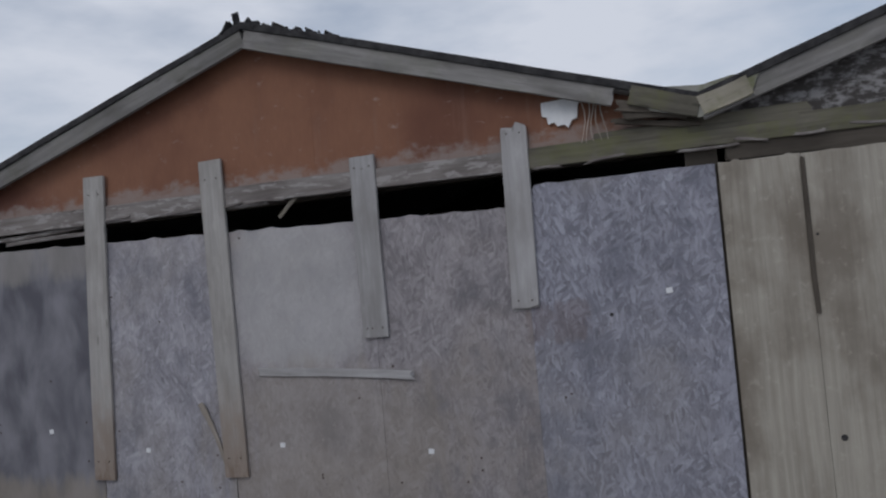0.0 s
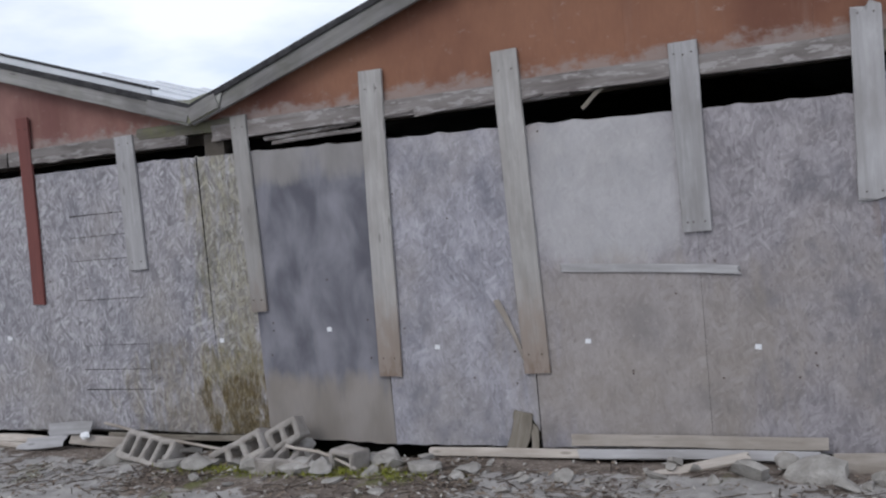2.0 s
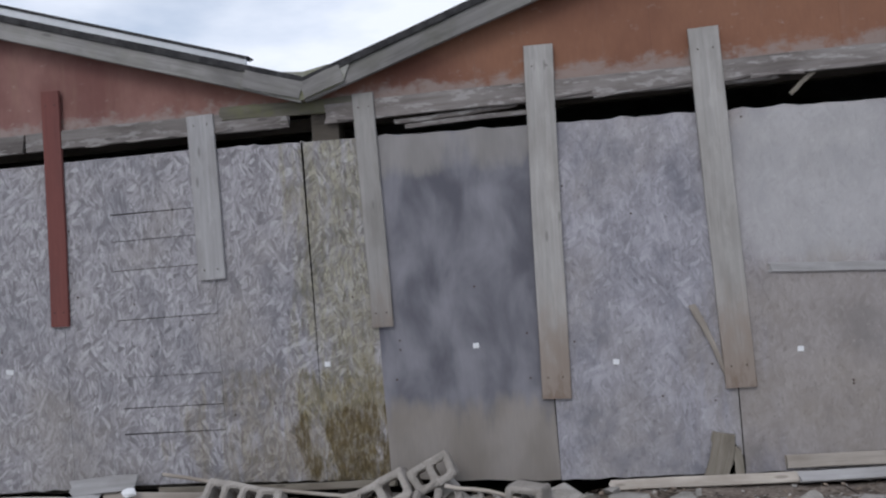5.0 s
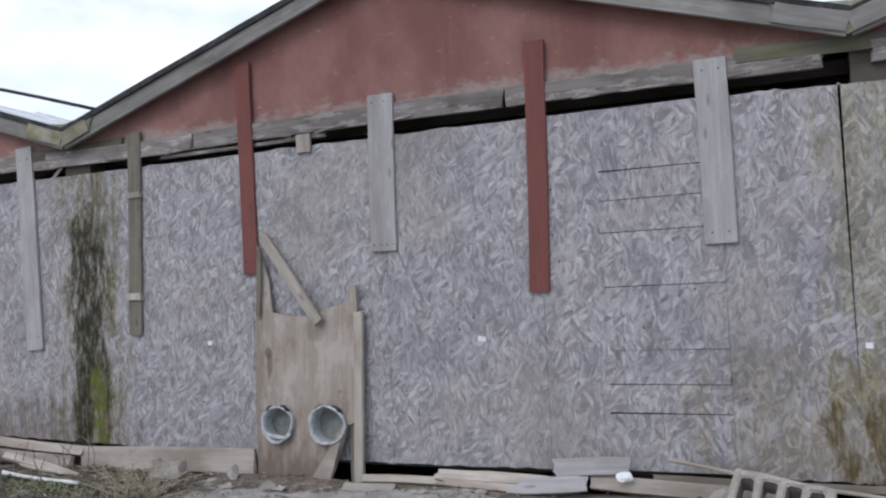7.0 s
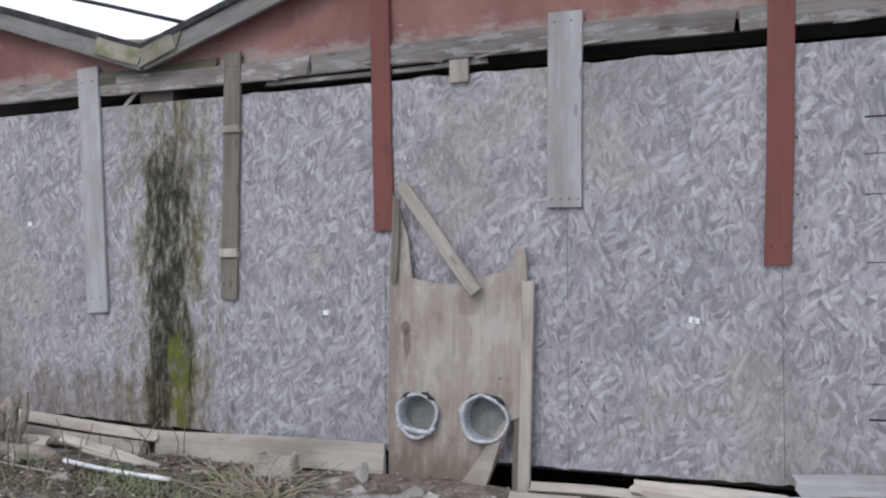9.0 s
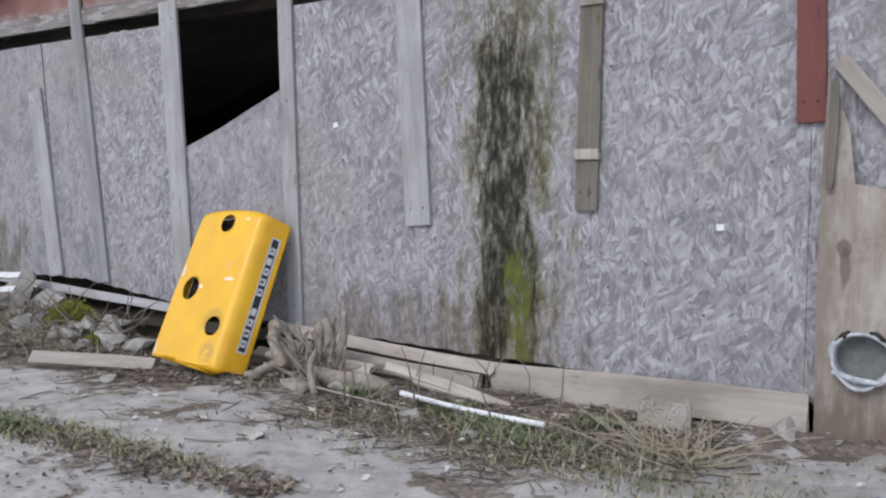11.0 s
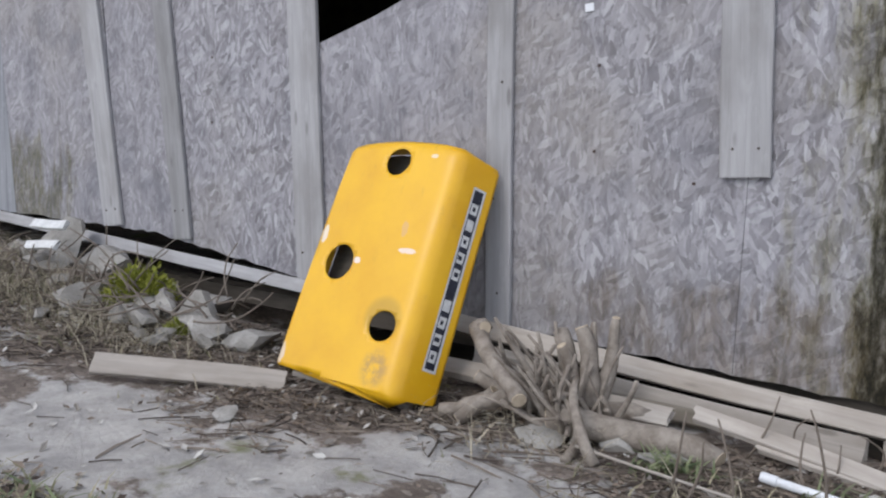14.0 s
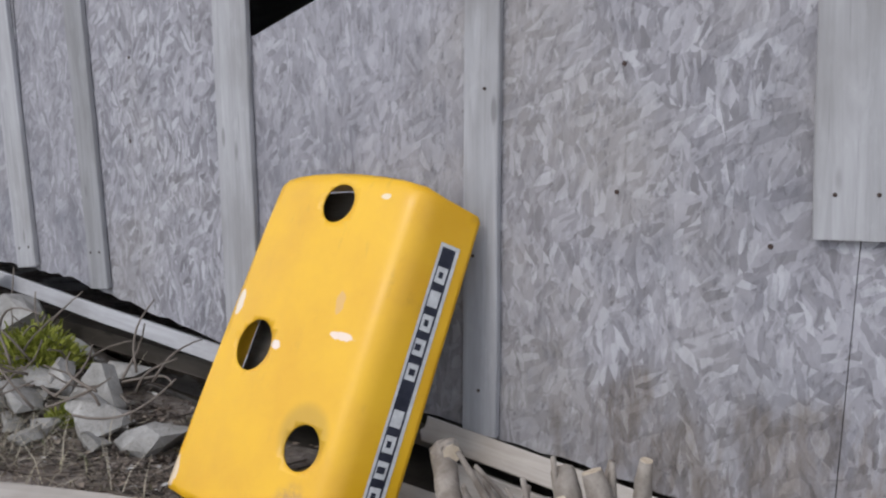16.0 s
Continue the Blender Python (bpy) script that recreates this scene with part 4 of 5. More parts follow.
for k in range(60):
    x, z = -0.6 - 1.22 * (k % 13) + nr.choice((-0.16, 0.16, -0.61, -0.5, 0.12)), nr.uniform(0.1, 2.2)
    if not (-15.2 < x < -13.7 and z > 1.2):
        part("nail_head", nail_me, NAIL, front, m=pose(x, 5.984, z))
# knot holes in the tan plywood
for x, z, r in ((1.18, 0.55, 0.022), (1.15, 1.78, 0.010), (1.55, 1.42, 0.012), (-0.13, 1.38, 0.014)):
    kb = bmesh.new()
    bmesh.ops.create_cone(kb, cap_ends=True, segments=9, radius1=r, radius2=r * 0.8, depth=0.004, matrix=pose(0, 0, 0, 90))
    part("knot", kb, FELT, front, "dark knot hole", pose(x, 5.984, z))

# torn white foam board on the first gable
fr = random.Random(3)
ring = [(-0.47, 2.83), (-0.47, 2.74), (-0.44, 2.73), (-0.43, 2.68), (-0.39, 2.69), (-0.37, 2.66), (-0.32, 2.665), (-0.30, 2.64), (-0.27, 2.69), (-0.235, 2.70), (-0.225, 2.78), (-0.20, 2.84)]
ob = part("foam_scrap", slab_bm(ring, 5.975, 5.999), FOAM, None, "torn white foam board scrap on a red gable")
tagged(ob, "", "scrap")
for k in range(5):
    x = -0.20 + 0.035 * k
    pts = [(x + 0.02 * math.sin(j + k), 5.985 - 0.01 * j, 2.80 - 0.07 * j) for j in range(5)]
    part("torn_fibre", tube_bm(pts, [0.006, 0.005, 0.004, 0.003, 0.002], 4), PALE_WOOD, ob)

# ---- leaning plywood panel with two duct ends ----
panel = thing("duct_panel", "brown weathered plywood panel with two round duct ends leaning on boarding", "panel", pose(-9.815, 5.90, -0.33))


def panel_outline():
    return [(-0.45, 0.0), (0.10, 0.03), (0.20, 0.00), (0.26, 0.16), (0.34, 0.36), (0.36, 0.46), (0.45, 0.50), (0.47, 1.38), (0.46, 1.53), (0.40, 1.53), (0.39, 1.40), (0.22, 1.36), (0.04, 1.30), (-0.14, 1.31), (-0.30, 1.34), (-0.33, 1.60), (-0.37, 1.72), (-0.44, 1.90), (-0.455, 1.4), (-0.46, 0.7)]


def holed_bm(outline, holes, step, place, thick):
    """A sheet with round holes: the outline and hole rims triangulated over a grid, then placed in space and given its thickness."""
    from mathutils.geometry import delaunay_2d_cdt
    pts, edges = [Vector(p) for p in outline], []
    n = len(pts)
    edges += [(i, (i + 1) % n) for i in range(n)]
    for cx, cy, r in holes:
        b = len(pts)
        for k in range(28):
            q = 2 * math.pi * k / 28
            pts.append(Vector((cx + r * math.cos(q), cy + r * math.sin(q))))
        edges += [(b + k, b + (k + 1) % 28) for k in range(28)]
    xs, ys = [p[0] for p in outline], [p[1] for p in outline]

    def inside(x, y):
        hit = False
        for i in range(n):
            (x1, y1), (x2, y2) = outline[i], outline[(i + 1) % n]
            if (y1 > y) != (y2 > y) and x < (x2 - x1) * (y - y1) / (y2 - y1) + x1:
                hit = not hit
        return hit and all(math.hypot(x - cx, y - cy) > r for cx, cy, r in holes)

    x = min(xs) + step / 2
    while x < max(xs):
        y = min(ys) + step / 2
        while y < max(ys):
            if inside(x, y):
                pts.append(Vector((x, y)))
            y += step
        x += step
    vs, _, fs, *_ = delaunay_2d_cdt(pts, edges, [], 0, 1e-5)
    bm = bmesh.new()
    a = [bm.verts.new(place(v.x, v.y, 0)) for v in vs]
    kept = []
    for f in fs:
        c = sum((vs[i] for i in f), Vector((0, 0))) / len(f)
        if inside(c.x, c.y):
            kept.append(bm.faces.new([a[i] for i in f]))
    bmesh.ops.recalc_face_normals(bm, faces=bm.faces)
    bmesh.ops.solidify(bm, geom=bm.faces[:], thickness=thick)
    loose = [v for v in bm.verts if not v.link_faces]
    bmesh.ops.delete(bm, geom=loose, context="VERTS")
    return bm


part("sheet", holed_bm(panel_outline(), [(-0.24, 0.465, 0.138), (0.21, 0.475, 0.148)], 0.2, lambda x, y, n: (x, 0.045 * y / 1.5 - 0.0, y), 0.015), PLY_PANEL, panel)
board("batten", (0.455, 0.01, 0.0), (0.475, 0.03, 1.33), 0.075, 0.04, PALE_WOOD, parent=panel, ragged=0.02)
board("batten", (0.40, 0.03, 0.02), (0.41, 0.03, 0.50), 0.05, 0.03, BROWN_WOOD, parent=panel, ragged=0.02)
board("batten", (-0.415, -0.005, 1.3), (-0.40, 0.02, 1.86), 0.04, 0.018, BROWN_WOOD, parent=panel, ragged=0.04)
dr = random.Random(21)
for cx, r, dent in ((-0.24, 0.138, 0.3), (0.21, 0.148, 1.9)):
    rings = []
    bm = bmesh.new()
    lip = [1 + 0.045 * math.sin(3 * k * 2 * math.pi / 26 + dent) + 0.03 * dr.uniform(-1, 1) for k in range(26)]
    for y, q0 in ((0.075, 0.96), (0.03, 0.97), (-0.012, 1.0), (-0.04, 1.05), (-0.055, 1.02), (-0.058, 0.96), (-0.045, 0.90), (-0.01, 0.885), (0.03, 0.88), (0.075, 0.875)):
        rings.append([])
        for k in range(26):
            q = 2 * math.pi * k / 26
            j = 1 + (lip[k] - 1) * max(0, min(1, (0.03 - y) / 0.06))
            rings[-1].append(bm.verts.new((cx + r * q0 * j * math.cos(q), y + 0.012 * math.sin(q + dent) * (y < 0), 0.47 + r * q0 * j * math.sin(q))))
    for a, b in zip(rings, rings[1:]):
        for k in range(26):
            bm.faces.new((a[k], a[(k + 1) % 26], b[(k + 1) % 26], b[k]))
    duct = part("duct", bm, DUCT_RIM, panel, "pale grey dented duct collar", smooth=True)
    bm = bmesh.new()
    bmesh.ops.create_cone(bm, cap_ends=True, segments=26, radius1=r * 0.885, radius2=r * 0.87, depth=0.006, matrix=pose(cx, 0.070, 0.47, 90))
    part("damper", bm, GREY_DUCT, duct, "dull dark grey damper plate")
    for k in range(3):
        a0 = dr.uniform(0.2, 2.6)
        pts = [(cx + r * 1.06 * math.cos(a0 + 0.2 * i), -0.035 + 0.01 * math.sin(3 * i + k), 0.47 + r * 1.06 * math.sin(a0 + 0.2 * i)) for i in range(4)]
        part("torn_foil", tube_bm(pts, [0.010, 0.016, 0.013, 0.006], 5, True, 0.4, dr), FELT if k else DUCT_RIM, duct, "crumpled torn lining")
bm = tube_bm([(-0.37, -0.050, 0.405), (-0.26, -0.060, 0.375), (-0.15, -0.055, 0.365), (-0.115, -0.045, 0.40)], [0.012, 0.017, 0.016, 0.011], 7, True, 0.2, dr)
part("folded_lip", bm, DUCT_RIM, panel, "pale folded duct lip", smooth=True)
# flap of veneer torn away below the second duct
bm = slab_bm([(0.02, 0.02), (0.19, 0.0), (0.24, 0.12), (0.345, 0.44), (0.36, 0.50), (0.30, 0.42), (0.22, 0.30)], -0.03, -0.022)
part("torn_veneer", bm, PALE_WOOD, panel, "pale torn veneer flap")
board("leaning_stick", (-10.205, 5.945, 1.625), (-9.655, 5.88, 0.925), 0.085, 0.035, PALE_WOOD, "pale short batten leaning diagonally on a plywood panel", "batten", warp=0.003)

# ---- yellow bonnet leaning on the boarding ----
vaxis = Vector((0.0, 0.46, 1.0)).normalized()
uaxis = Vector((1, 0.0, 0)).normalized()
naxis = uaxis.cross(vaxis).normalized()
hm = Matrix((uaxis, vaxis, naxis)).transposed().to_4x4()
hm.translation = Vector((-14.68, 5.315, -0.228))
hood = thing("machine_bonnet", "yellow enamelled machine bonnet with three round holes leaning on boarding", "bonnet", hm)
LEN = 1.16
BEND_A, BEND_B, BEND_Q = 0.655, 0.745, radians(66)


def bonnet(s, v, n):
    """Across the sheet by arc length s: a crowned face, a rounded bend and a side flange that turns back."""
    r = (BEND_B - BEND_A) / BEND_Q
    crown = 0.042 * math.sin(math.pi / 2 * min(1, s / 0.45))
    if s < BEND_A:
        u, w = s, crown
    elif s < BEND_B:
        q = (s - BEND_A) / r
        u, w = BEND_A + r * math.sin(q), crown - r * (1 - math.cos(q))
    else:
        d = s - BEND_B
        u = BEND_A + r * math.sin(BEND_Q) + d * math.cos(BEND_Q)
        w = crown - r * (1 - math.cos(BEND_Q)) - d * math.sin(BEND_Q)
    u += 0.018 + 0.012 * v
    end = max(0, v - (LEN - 0.07)) / 0.07
    w -= 0.030 * end * end
    return (u, v, w + n)


FLANGE = 0.925
outline = [(0.0, 0.015), (0.012, 0.0)] + [(0.1 * k, -0.004 * k) for k in range(1, 8)] + [(0.78, -0.026), (FLANGE - 0.01, -0.012), (FLANGE, 0.0)] + [(FLANGE, 0.2 * k) for k in range(1, 6)]
top_edge = [(0.78, 1.118), (0.70, 1.132), (0.60, 1.147), (0.50, 1.156), (0.40, 1.160), (0.30, 1.158), (0.20, 1.149), (0.12, 1.135), (0.075, 1.118), (0.055, 1.09)]
outline += [(FLANGE, 1.09), (FLANGE - 0.015, 1.108)] + top_edge + [(0.038, 0.9), (0.022, 0.6), (0.008, 0.3)]
part("sheet_metal", holed_bm(outline, [(0.375, 1.043, 0.069), (0.200, 0.527, 0.087), (0.558, 0.264, 0.070)], 0.032, bonnet, 0.006), YELLOW, hood, "yellow enamelled sheet metal", smooth=True)


def strip_bm(s0, s1, v0, v1, lift):
    bm = bmesh.new()
    rows = [[bm.verts.new(bonnet(s0 + (s1 - s0) * i / 2, v0 + (v1 - v0) * j / 8, lift)) for i in range(3)] for j in range(9)]
    for a, b in zip(rows, rows[1:]):
        for i in range(2):
            bm.faces.new((a[i], a[i + 1], b[i + 1], b[i]))
    return bm


back = bmesh.new()
edge_pts = [(0.0, 0.02), (0.008, 0.3), (0.022, 0.6), (0.038, 0.9)] + top_edge[::-1]
near = [back.verts.new(bonnet(a + 0.003, b - 0.003, -0.002)) for a, b in edge_pts]
far = [back.verts.new(Vector(bonnet(a + 0.003, b - 0.003, -0.002)) + Vector((0.03 if i < 5 else 0, -0.02 if i > 3 else 0, -0.10 if a < 0.55 else -0.10 * (0.80 - a) / 0.25))) for i, (a, b) in enumerate(edge_pts)]
for k in range(len(near) - 1):
    back.faces.new((near[k], near[k + 1], far[k + 1], far[k]))
part("return_flange", back, YELLOW, hood, smooth=True)
# added brown sheet that stands in for the shade inside the bonnet
liner = bmesh.new()
low_row = [liner.verts.new(Vector(bonnet(a, b, -0.10))) for a, b in ((0.06, 0.36), (0.30, 0.36), (0.68, 0.40), (0.08, 1.10), (0.30, 1.12), (0.60, 1.10))]
for k in (0, 1):
    liner.faces.new((low_row[k], low_row[k + 1], low_row[k + 4], low_row[k + 3]))
bmesh.ops.solidify(liner, geom=liner.faces[:], thickness=0.012)
part("liner", liner, BROWN_WOOD, hood, "brown sheet added for the shaded hollow behind the holes")
decal = part("decal", strip_bm(0.815, 0.887, 0.122, 0.984, 0.0065), WHITE_DECAL, hood, "white bordered black name strip")
part("field", strip_bm(0.826, 0.876, 0.134, 0.972, 0.0085), BLACK_DECAL, decal)
for k, v in enumerate((0.165, 0.243, 0.321, 0.399, 0.545, 0.623, 0.701, 0.779, 0.857)):
    a, b = v, v + 0.052
    part("mark", strip_bm(0.832, 0.870, a, b, 0.0105), WHITE_DECAL, decal)
    if k % 4 != 3:
        part("counter", strip_bm(0.843 - 0.006 * (k % 2), 0.859 + 0.006 * (k % 3 == 1), a + 0.016, a + 0.036, 0.0125), BLACK_DECAL, decal)
board("short_offcut", (-14.56, 5.36, -0.245), (-13.95, 5.44, -0.30), 0.10, 0.028, PALE_WOOD, "pale wooden offcut lying on dirt under a bonnet", "offcut", facing=(0, -0.2, 1))

# ---- timber at the foot of the wall ----
def lying(p0, p1, w, t, mat, label, facing=(0, -0.6, 1), ragged=0.03, name="lying_plank", warp=0.006):
    return board(name, p0, p1, w, t, mat, label, "plank", facing=facing, ragged=ragged, warp=warp, group="planks lying along the foot of the wall")


lying((-15.24, 4.74, -0.205), (-14.50, 5.212, -0.262), 0.105, 0.028, PALE_WOOD, "pale clean plank lying on leaf mould", (0.1, -0.8, 0.75), 0.01)
lying((-18.6, 5.955, 0.165), (-14.95, 5.955, 0.005), 0.075, 0.05, GREY_WOOD, "grey weathered sill edge along the boarding foot", (0, -1, 0.3))
lying((-14.05, 5.925, -0.045), (-12.12, 5.925, -0.150), 0.085, 0.055, PALE_WOOD, "long weathered timber lying along the boarding", (0, -1, 0.5))
lying((-13.55, 5.80, -0.235), (-12.75, 5.76, -0.215), 0.07, 0.04, BROWN_WOOD, "dark timber end lying in debris", (0, -0.8, 0.8))
lying((-13.35, 5.62, -0.165), (-12.85, 5.60, -0.185), 0.085, 0.03, PALE_WOOD, "short split pale timber on a log", (0, -0.8, 0.8), 0.06)
lying((-13.9, 5.84, -0.155), (-12.2, 5.85, -0.235), 0.11, 0.04, PALE_WOOD, "long brown timber lying along the boarding", (0, -1, 0.35))
lying((-14.0, 5.70, -0.20), (-13.15, 5.68, -0.185), 0.09, 0.045, PALE_WOOD, "short pale timber end lying in debris", (0, -0.6, 1))
lying((-12.80, 5.66, -0.155), (-11.85, 5.58, -0.29), 0.075, 0.03, PALE_WOOD, "pale split plank slanting into the dirt", (0, -0.5, 1))
lying((-12.55, 5.62, -0.215), (-12.0, 5.60, -0.27), 0.06, 0.03, PALE_WOOD, "pale split lath slanting into the dirt", (0, -0.5, 1))
lying((-12.165, 5.935, -0.205), (-10.29, 5.885, -0.165), 0.20, 0.038, PALE_WOOD, "wide pale scaffold plank on edge against boarding", (0, -1, 0.06), 0.008)
lying((-9.32, 5.86, -0.245), (-8.55, 5.86, -0.235), 0.06, 0.03, PALE_WOOD, "pale lath lying at the boarding foot", (0, -0.8, 0.7))
lying((-8.72, 5.86, -0.185), (-7.85, 5.83, -0.20), 0.085, 0.035, PALE_WOOD, "pale split board lying at the boarding foot", (0, -0.7, 0.7), 0.08)
lying((-8.70, 5.80, -0.22), (-7.9, 5.78, -0.25), 0.06, 0.02, PALE_WOOD, "pale split board lying at the boarding foot", (0, -0.7, 0.7), 0.10)
lying((-8.15, 5.74, -0.22), (-7.55, 5.80, -0.18), 0.13, 0.018, GREY_WOOD, "grey broken board scrap in debris", (0.1, -0.7, 0.8), 0.12)
lying((-7.85, 5.84, -0.10), (-7.30, 5.86, -0.075), 0.12, 0.016, GREY_WOOD, "grey broken board scrap propped on debris", (0.0, -1, 0.4), 0.05)
lying((-7.60, 5.85, -0.185), (-6.3, 5.87, -0.24), 0.10, 0.035, PALE_WOOD, "pale nailed timber lying at the boarding foot", (0, -0.9, 0.5))
lying((-7.2, 5.93, -0.165), (-5.4, 5.93, -0.17), 0.05, 0.04, BROWN_WOOD, "dark narrow timber along the boarding foot", (0, -1, 0.2))
lying((-9.45, 5.74, -0.295), (-8.95, 5.70, -0.275), 0.09, 0.04, PALE_WOOD, "short pale timber offcut on dirt", (0, -0.5, 1), 0.05)
lying((-3.95, 5.90, -0.245), (-2.2, 5.90, -0.215), 0.07, 0.035, PALE_WOOD, "pale plank lying at the boarding foot", (0, -0.9, 0.4))
lying((-2.80, 5.915, -0.135), (-1.06, 5.915, -0.125), 0.085, 0.045, PALE_WOOD, "pale squared timber laid against boarding", (0, -1, 0.25), 0.01)
lying((-2.75, 5.86, -0.22), (-1.1, 5.87, -0.205), 0.07, 0.04, GREY_WOOD, "grey timber lying under a pale one", (0, -0.9, 0.5))
lying((-2.25, 5.62, -0.30), (-1.55, 5.80, -0.19), 0.075, 0.03, PALE_WOOD, "pale plank slanting over rubble", (0, -0.5, 1))
lying((-1.05, 5.84, -0.245), (1.9, 5.86, -0.165), 0.15, 0.06, PALE_WOOD, "long pale beam lying at the boarding foot", (0, -1, 0.3), 0.01)
lying((-11.6, 5.55, -0.285), (-11.0, 5.62, -0.285), 0.06, 0.02, PALE_WOOD, "pale thin lath in weeds", (0, -0.3, 1), 0.05)

# scraps of white paper-faced board on the pile
ob = part("white_scrap", rock_bm((0.075, 0.02, 0.05), 91), FOAM, None, "crumpled white plastic scrap on broken boards", pose(-7.33, 5.79, -0.125, -15, 20, 0))
tagged(ob, "", "scrap")

# white plastic pipe
pts = [(-12.47 + 1.02 * k / 8, 5.37 - 0.17 * k / 8, -0.235 - 0.012 * math.sin(k / 8 * 3.1)) for k in range(9)]
bm = tube_bm(pts, [0.0155] * 9, 14, rough=0.0)
ob = part("plastic_pipe", bm, WHITE_PLASTIC, None, "white plastic pipe lying in weeds", smooth=True)
tagged(ob, "", "pipe")
bm = tube_bm([Vector(pts[0]) + (Vector(pts[0]) - Vector(pts[1])).normalized() * 0.002, pts[1] and Vector(pts[0]).lerp(Vector(pts[1]), 0.4)], [0.0185, 0.0185], 14)
part("socket", bm, WHITE_PLASTIC, ob)

# ---- concrete blocks ----
def block_bm(length=0.60, depth=0.30, height=0.25, cores=3, broken=0.0, seed=1):
    """A hollow block: outer faces, webs between the cores, chipped arrises. Cores run through its height."""
    r = random.Random(seed)
    bm = bmesh.new()
    shell_t = 0.045
    inner = (length - shell_t * (cores + 1)) / cores
    xs = [-length / 2]
    for k in range(cores):
        xs += [xs[-1] + shell_t, xs[-1] + shell_t + inner]
    xs.append(length / 2)
    ys = [-depth / 2, -depth / 2 + shell_t, depth / 2 - shell_t, depth / 2]
    if broken:
        ys = ys[:3]
    nx, ny = len(xs), len(ys)
    grid = {}
    for lvl, z in enumerate((-height / 2, 0.0, height / 2)):
        for i, x in enumerate(xs):
            for j, y in enumerate(ys):
                c = 0.008
                grid[i, j, lvl] = bm.verts.new((x + r.uniform(-c, c), y + r.uniform(-c, c), z + r.uniform(-c, c) * (1 + 3 * broken)))

    def solid(i, j):
        if not (0 <= i < nx - 1 and 0 <= j < ny - 1):
            return False
        return not (i % 2 == 1 and j == 1)

    for i in range(nx - 1):
        for j in range(ny - 1):
            if not solid(i, j):
                continue
            for lvl in (0, 2):
                bm.faces.new([grid[a, b, lvl] for a, b in ((i, j), (i + 1, j), (i + 1, j + 1), (i, j + 1))])
            for (di, dj), (p, q) in (((-1, 0), ((i, j), (i, j + 1))), ((1, 0), ((i + 1, j), (i + 1, j + 1))), ((0, -1), ((i, j), (i + 1, j))), ((0, 1), ((i, j + 1), (i + 1, j + 1)))):
                if not solid(i + di, j + dj):
                    for lvl in (0, 1):
                        bm.faces.new([grid[(*p, lvl)], grid[(*q, lvl)], grid[(*q, lvl + 1)], grid[(*p, lvl + 1)]])
    bmesh.ops.recalc_face_normals(bm, faces=bm.faces)
    bmesh.ops.bevel(bm, geom=[e for e in bm.edges if len(e.link_faces) == 2 and e.calc_face_angle(0) > 0.6], offset=0.009, segments=2, affect="EDGES")
    return bm


def block(m, label, **kw):
    ob = part("concrete_block", block_bm(**kw), CONCRETE, None, label, m)
    return tagged(ob, "", "block", "hollow blocks heaped at the wall foot")


block(pose(-6.40, 5.58, -0.205, 52, 9, -8), "grey hollow concrete block lying tilted with its cores showing", seed=2, length=0.56, height=0.20, depth=0.26, cores=4)
block(pose(-5.50, 5.62, -0.20, 75, -24, 4), "grey hollow concrete block tilted on rubble with open cores", seed=3, length=0.54, height=0.18, depth=0.20, cores=3)
block(pose(-5.10, 5.70, -0.06, 78, -26, 8), "grey concrete block resting aslant on another block", seed=4, length=0.30, height=0.17, depth=0.18, cores=2)
block(pose(-4.98, 5.50, -0.235, 10, 2, 5), "broken grey concrete block in mossy rubble", seed=5, length=0.46, height=0.17, broken=0.6)
block(pose(-4.47, 5.55, -0.22, 86, 3, -14), "half grey concrete block standing with one open core", seed=6, length=0.24, height=0.20, depth=0.20, cores=1)
block(pose(-10.97, 5.68, -0.215, 4, 3, 12), "small broken concrete block standing before a plank", seed=7, length=0.27, height=0.17, depth=0.18, cores=1, broken=0.5)


# ---- rocks ----
def rock(x, y, size, seed, label="pale angular rubble stone on dirt", dz=0.0, turn=0.0, tip=0.0):
    ob = part("rubble_stone", rock_bm(size, seed), STONE, None, label, pose(x, y, ground_z(x, y) + size[2] * 0.4 + dz, tip, 0, turn))
    return tagged(ob, "", "stone", "rubble stones along the wall")


rock(-17.0, 5.72, (0.30, 0.22, 0.20), 31, "large pale broken concrete lump in dry twigs", 0.03, 10)
rock(-16.55, 5.75, (0.26, 0.2, 0.16), 32, "large pale broken concrete lump in dry twigs", 0.02, 40)
part_slab = part("rubble_stone", slab_bm([(-0.13, -0.04), (0.13, -0.06), (0.15, 0.01), (0.01, 0.16), (-0.04, 0.15)], -0.035, 0.035), STONE, None, "pointed grey concrete slab piece standing at the wall foot", pose(-15.55, 5.60, ground_z(-15.55, 5.6) + 0.05, -18, 4, 8))
tagged(part_slab, "", "stone", "rubble stones along the wall")
for x, y, z, l in ((-16.78, 5.50, 0.22, 0.32), (-16.82, 5.47, 0.09, 0.30)):
    board("white_offcut", (x - l / 2, y, z), (x + l / 2, y + 0.03, z + 0.02), 0.06, 0.03, WHITE_DECAL, "white painted offcut lying on concrete lumps", "offcut", facing=(0, -0.8, 0.6), ragged=0.02)
rock(-15.9, 5.55, (0.30, 0.2, 0.09), 34, "flat grey stone in leaf mould")
rock(-15.35, 5.52, (0.19, 0.14, 0.10), 35, "grey rounded stone beside a bonnet")
rock(-15.1, 5.60, (0.15, 0.14, 0.09), 36, "grey rounded stone beside a bonnet")
rock(-15.75, 5.40, (0.2, 0.15, 0.08), 39, "flat grey stone in leaf mould")
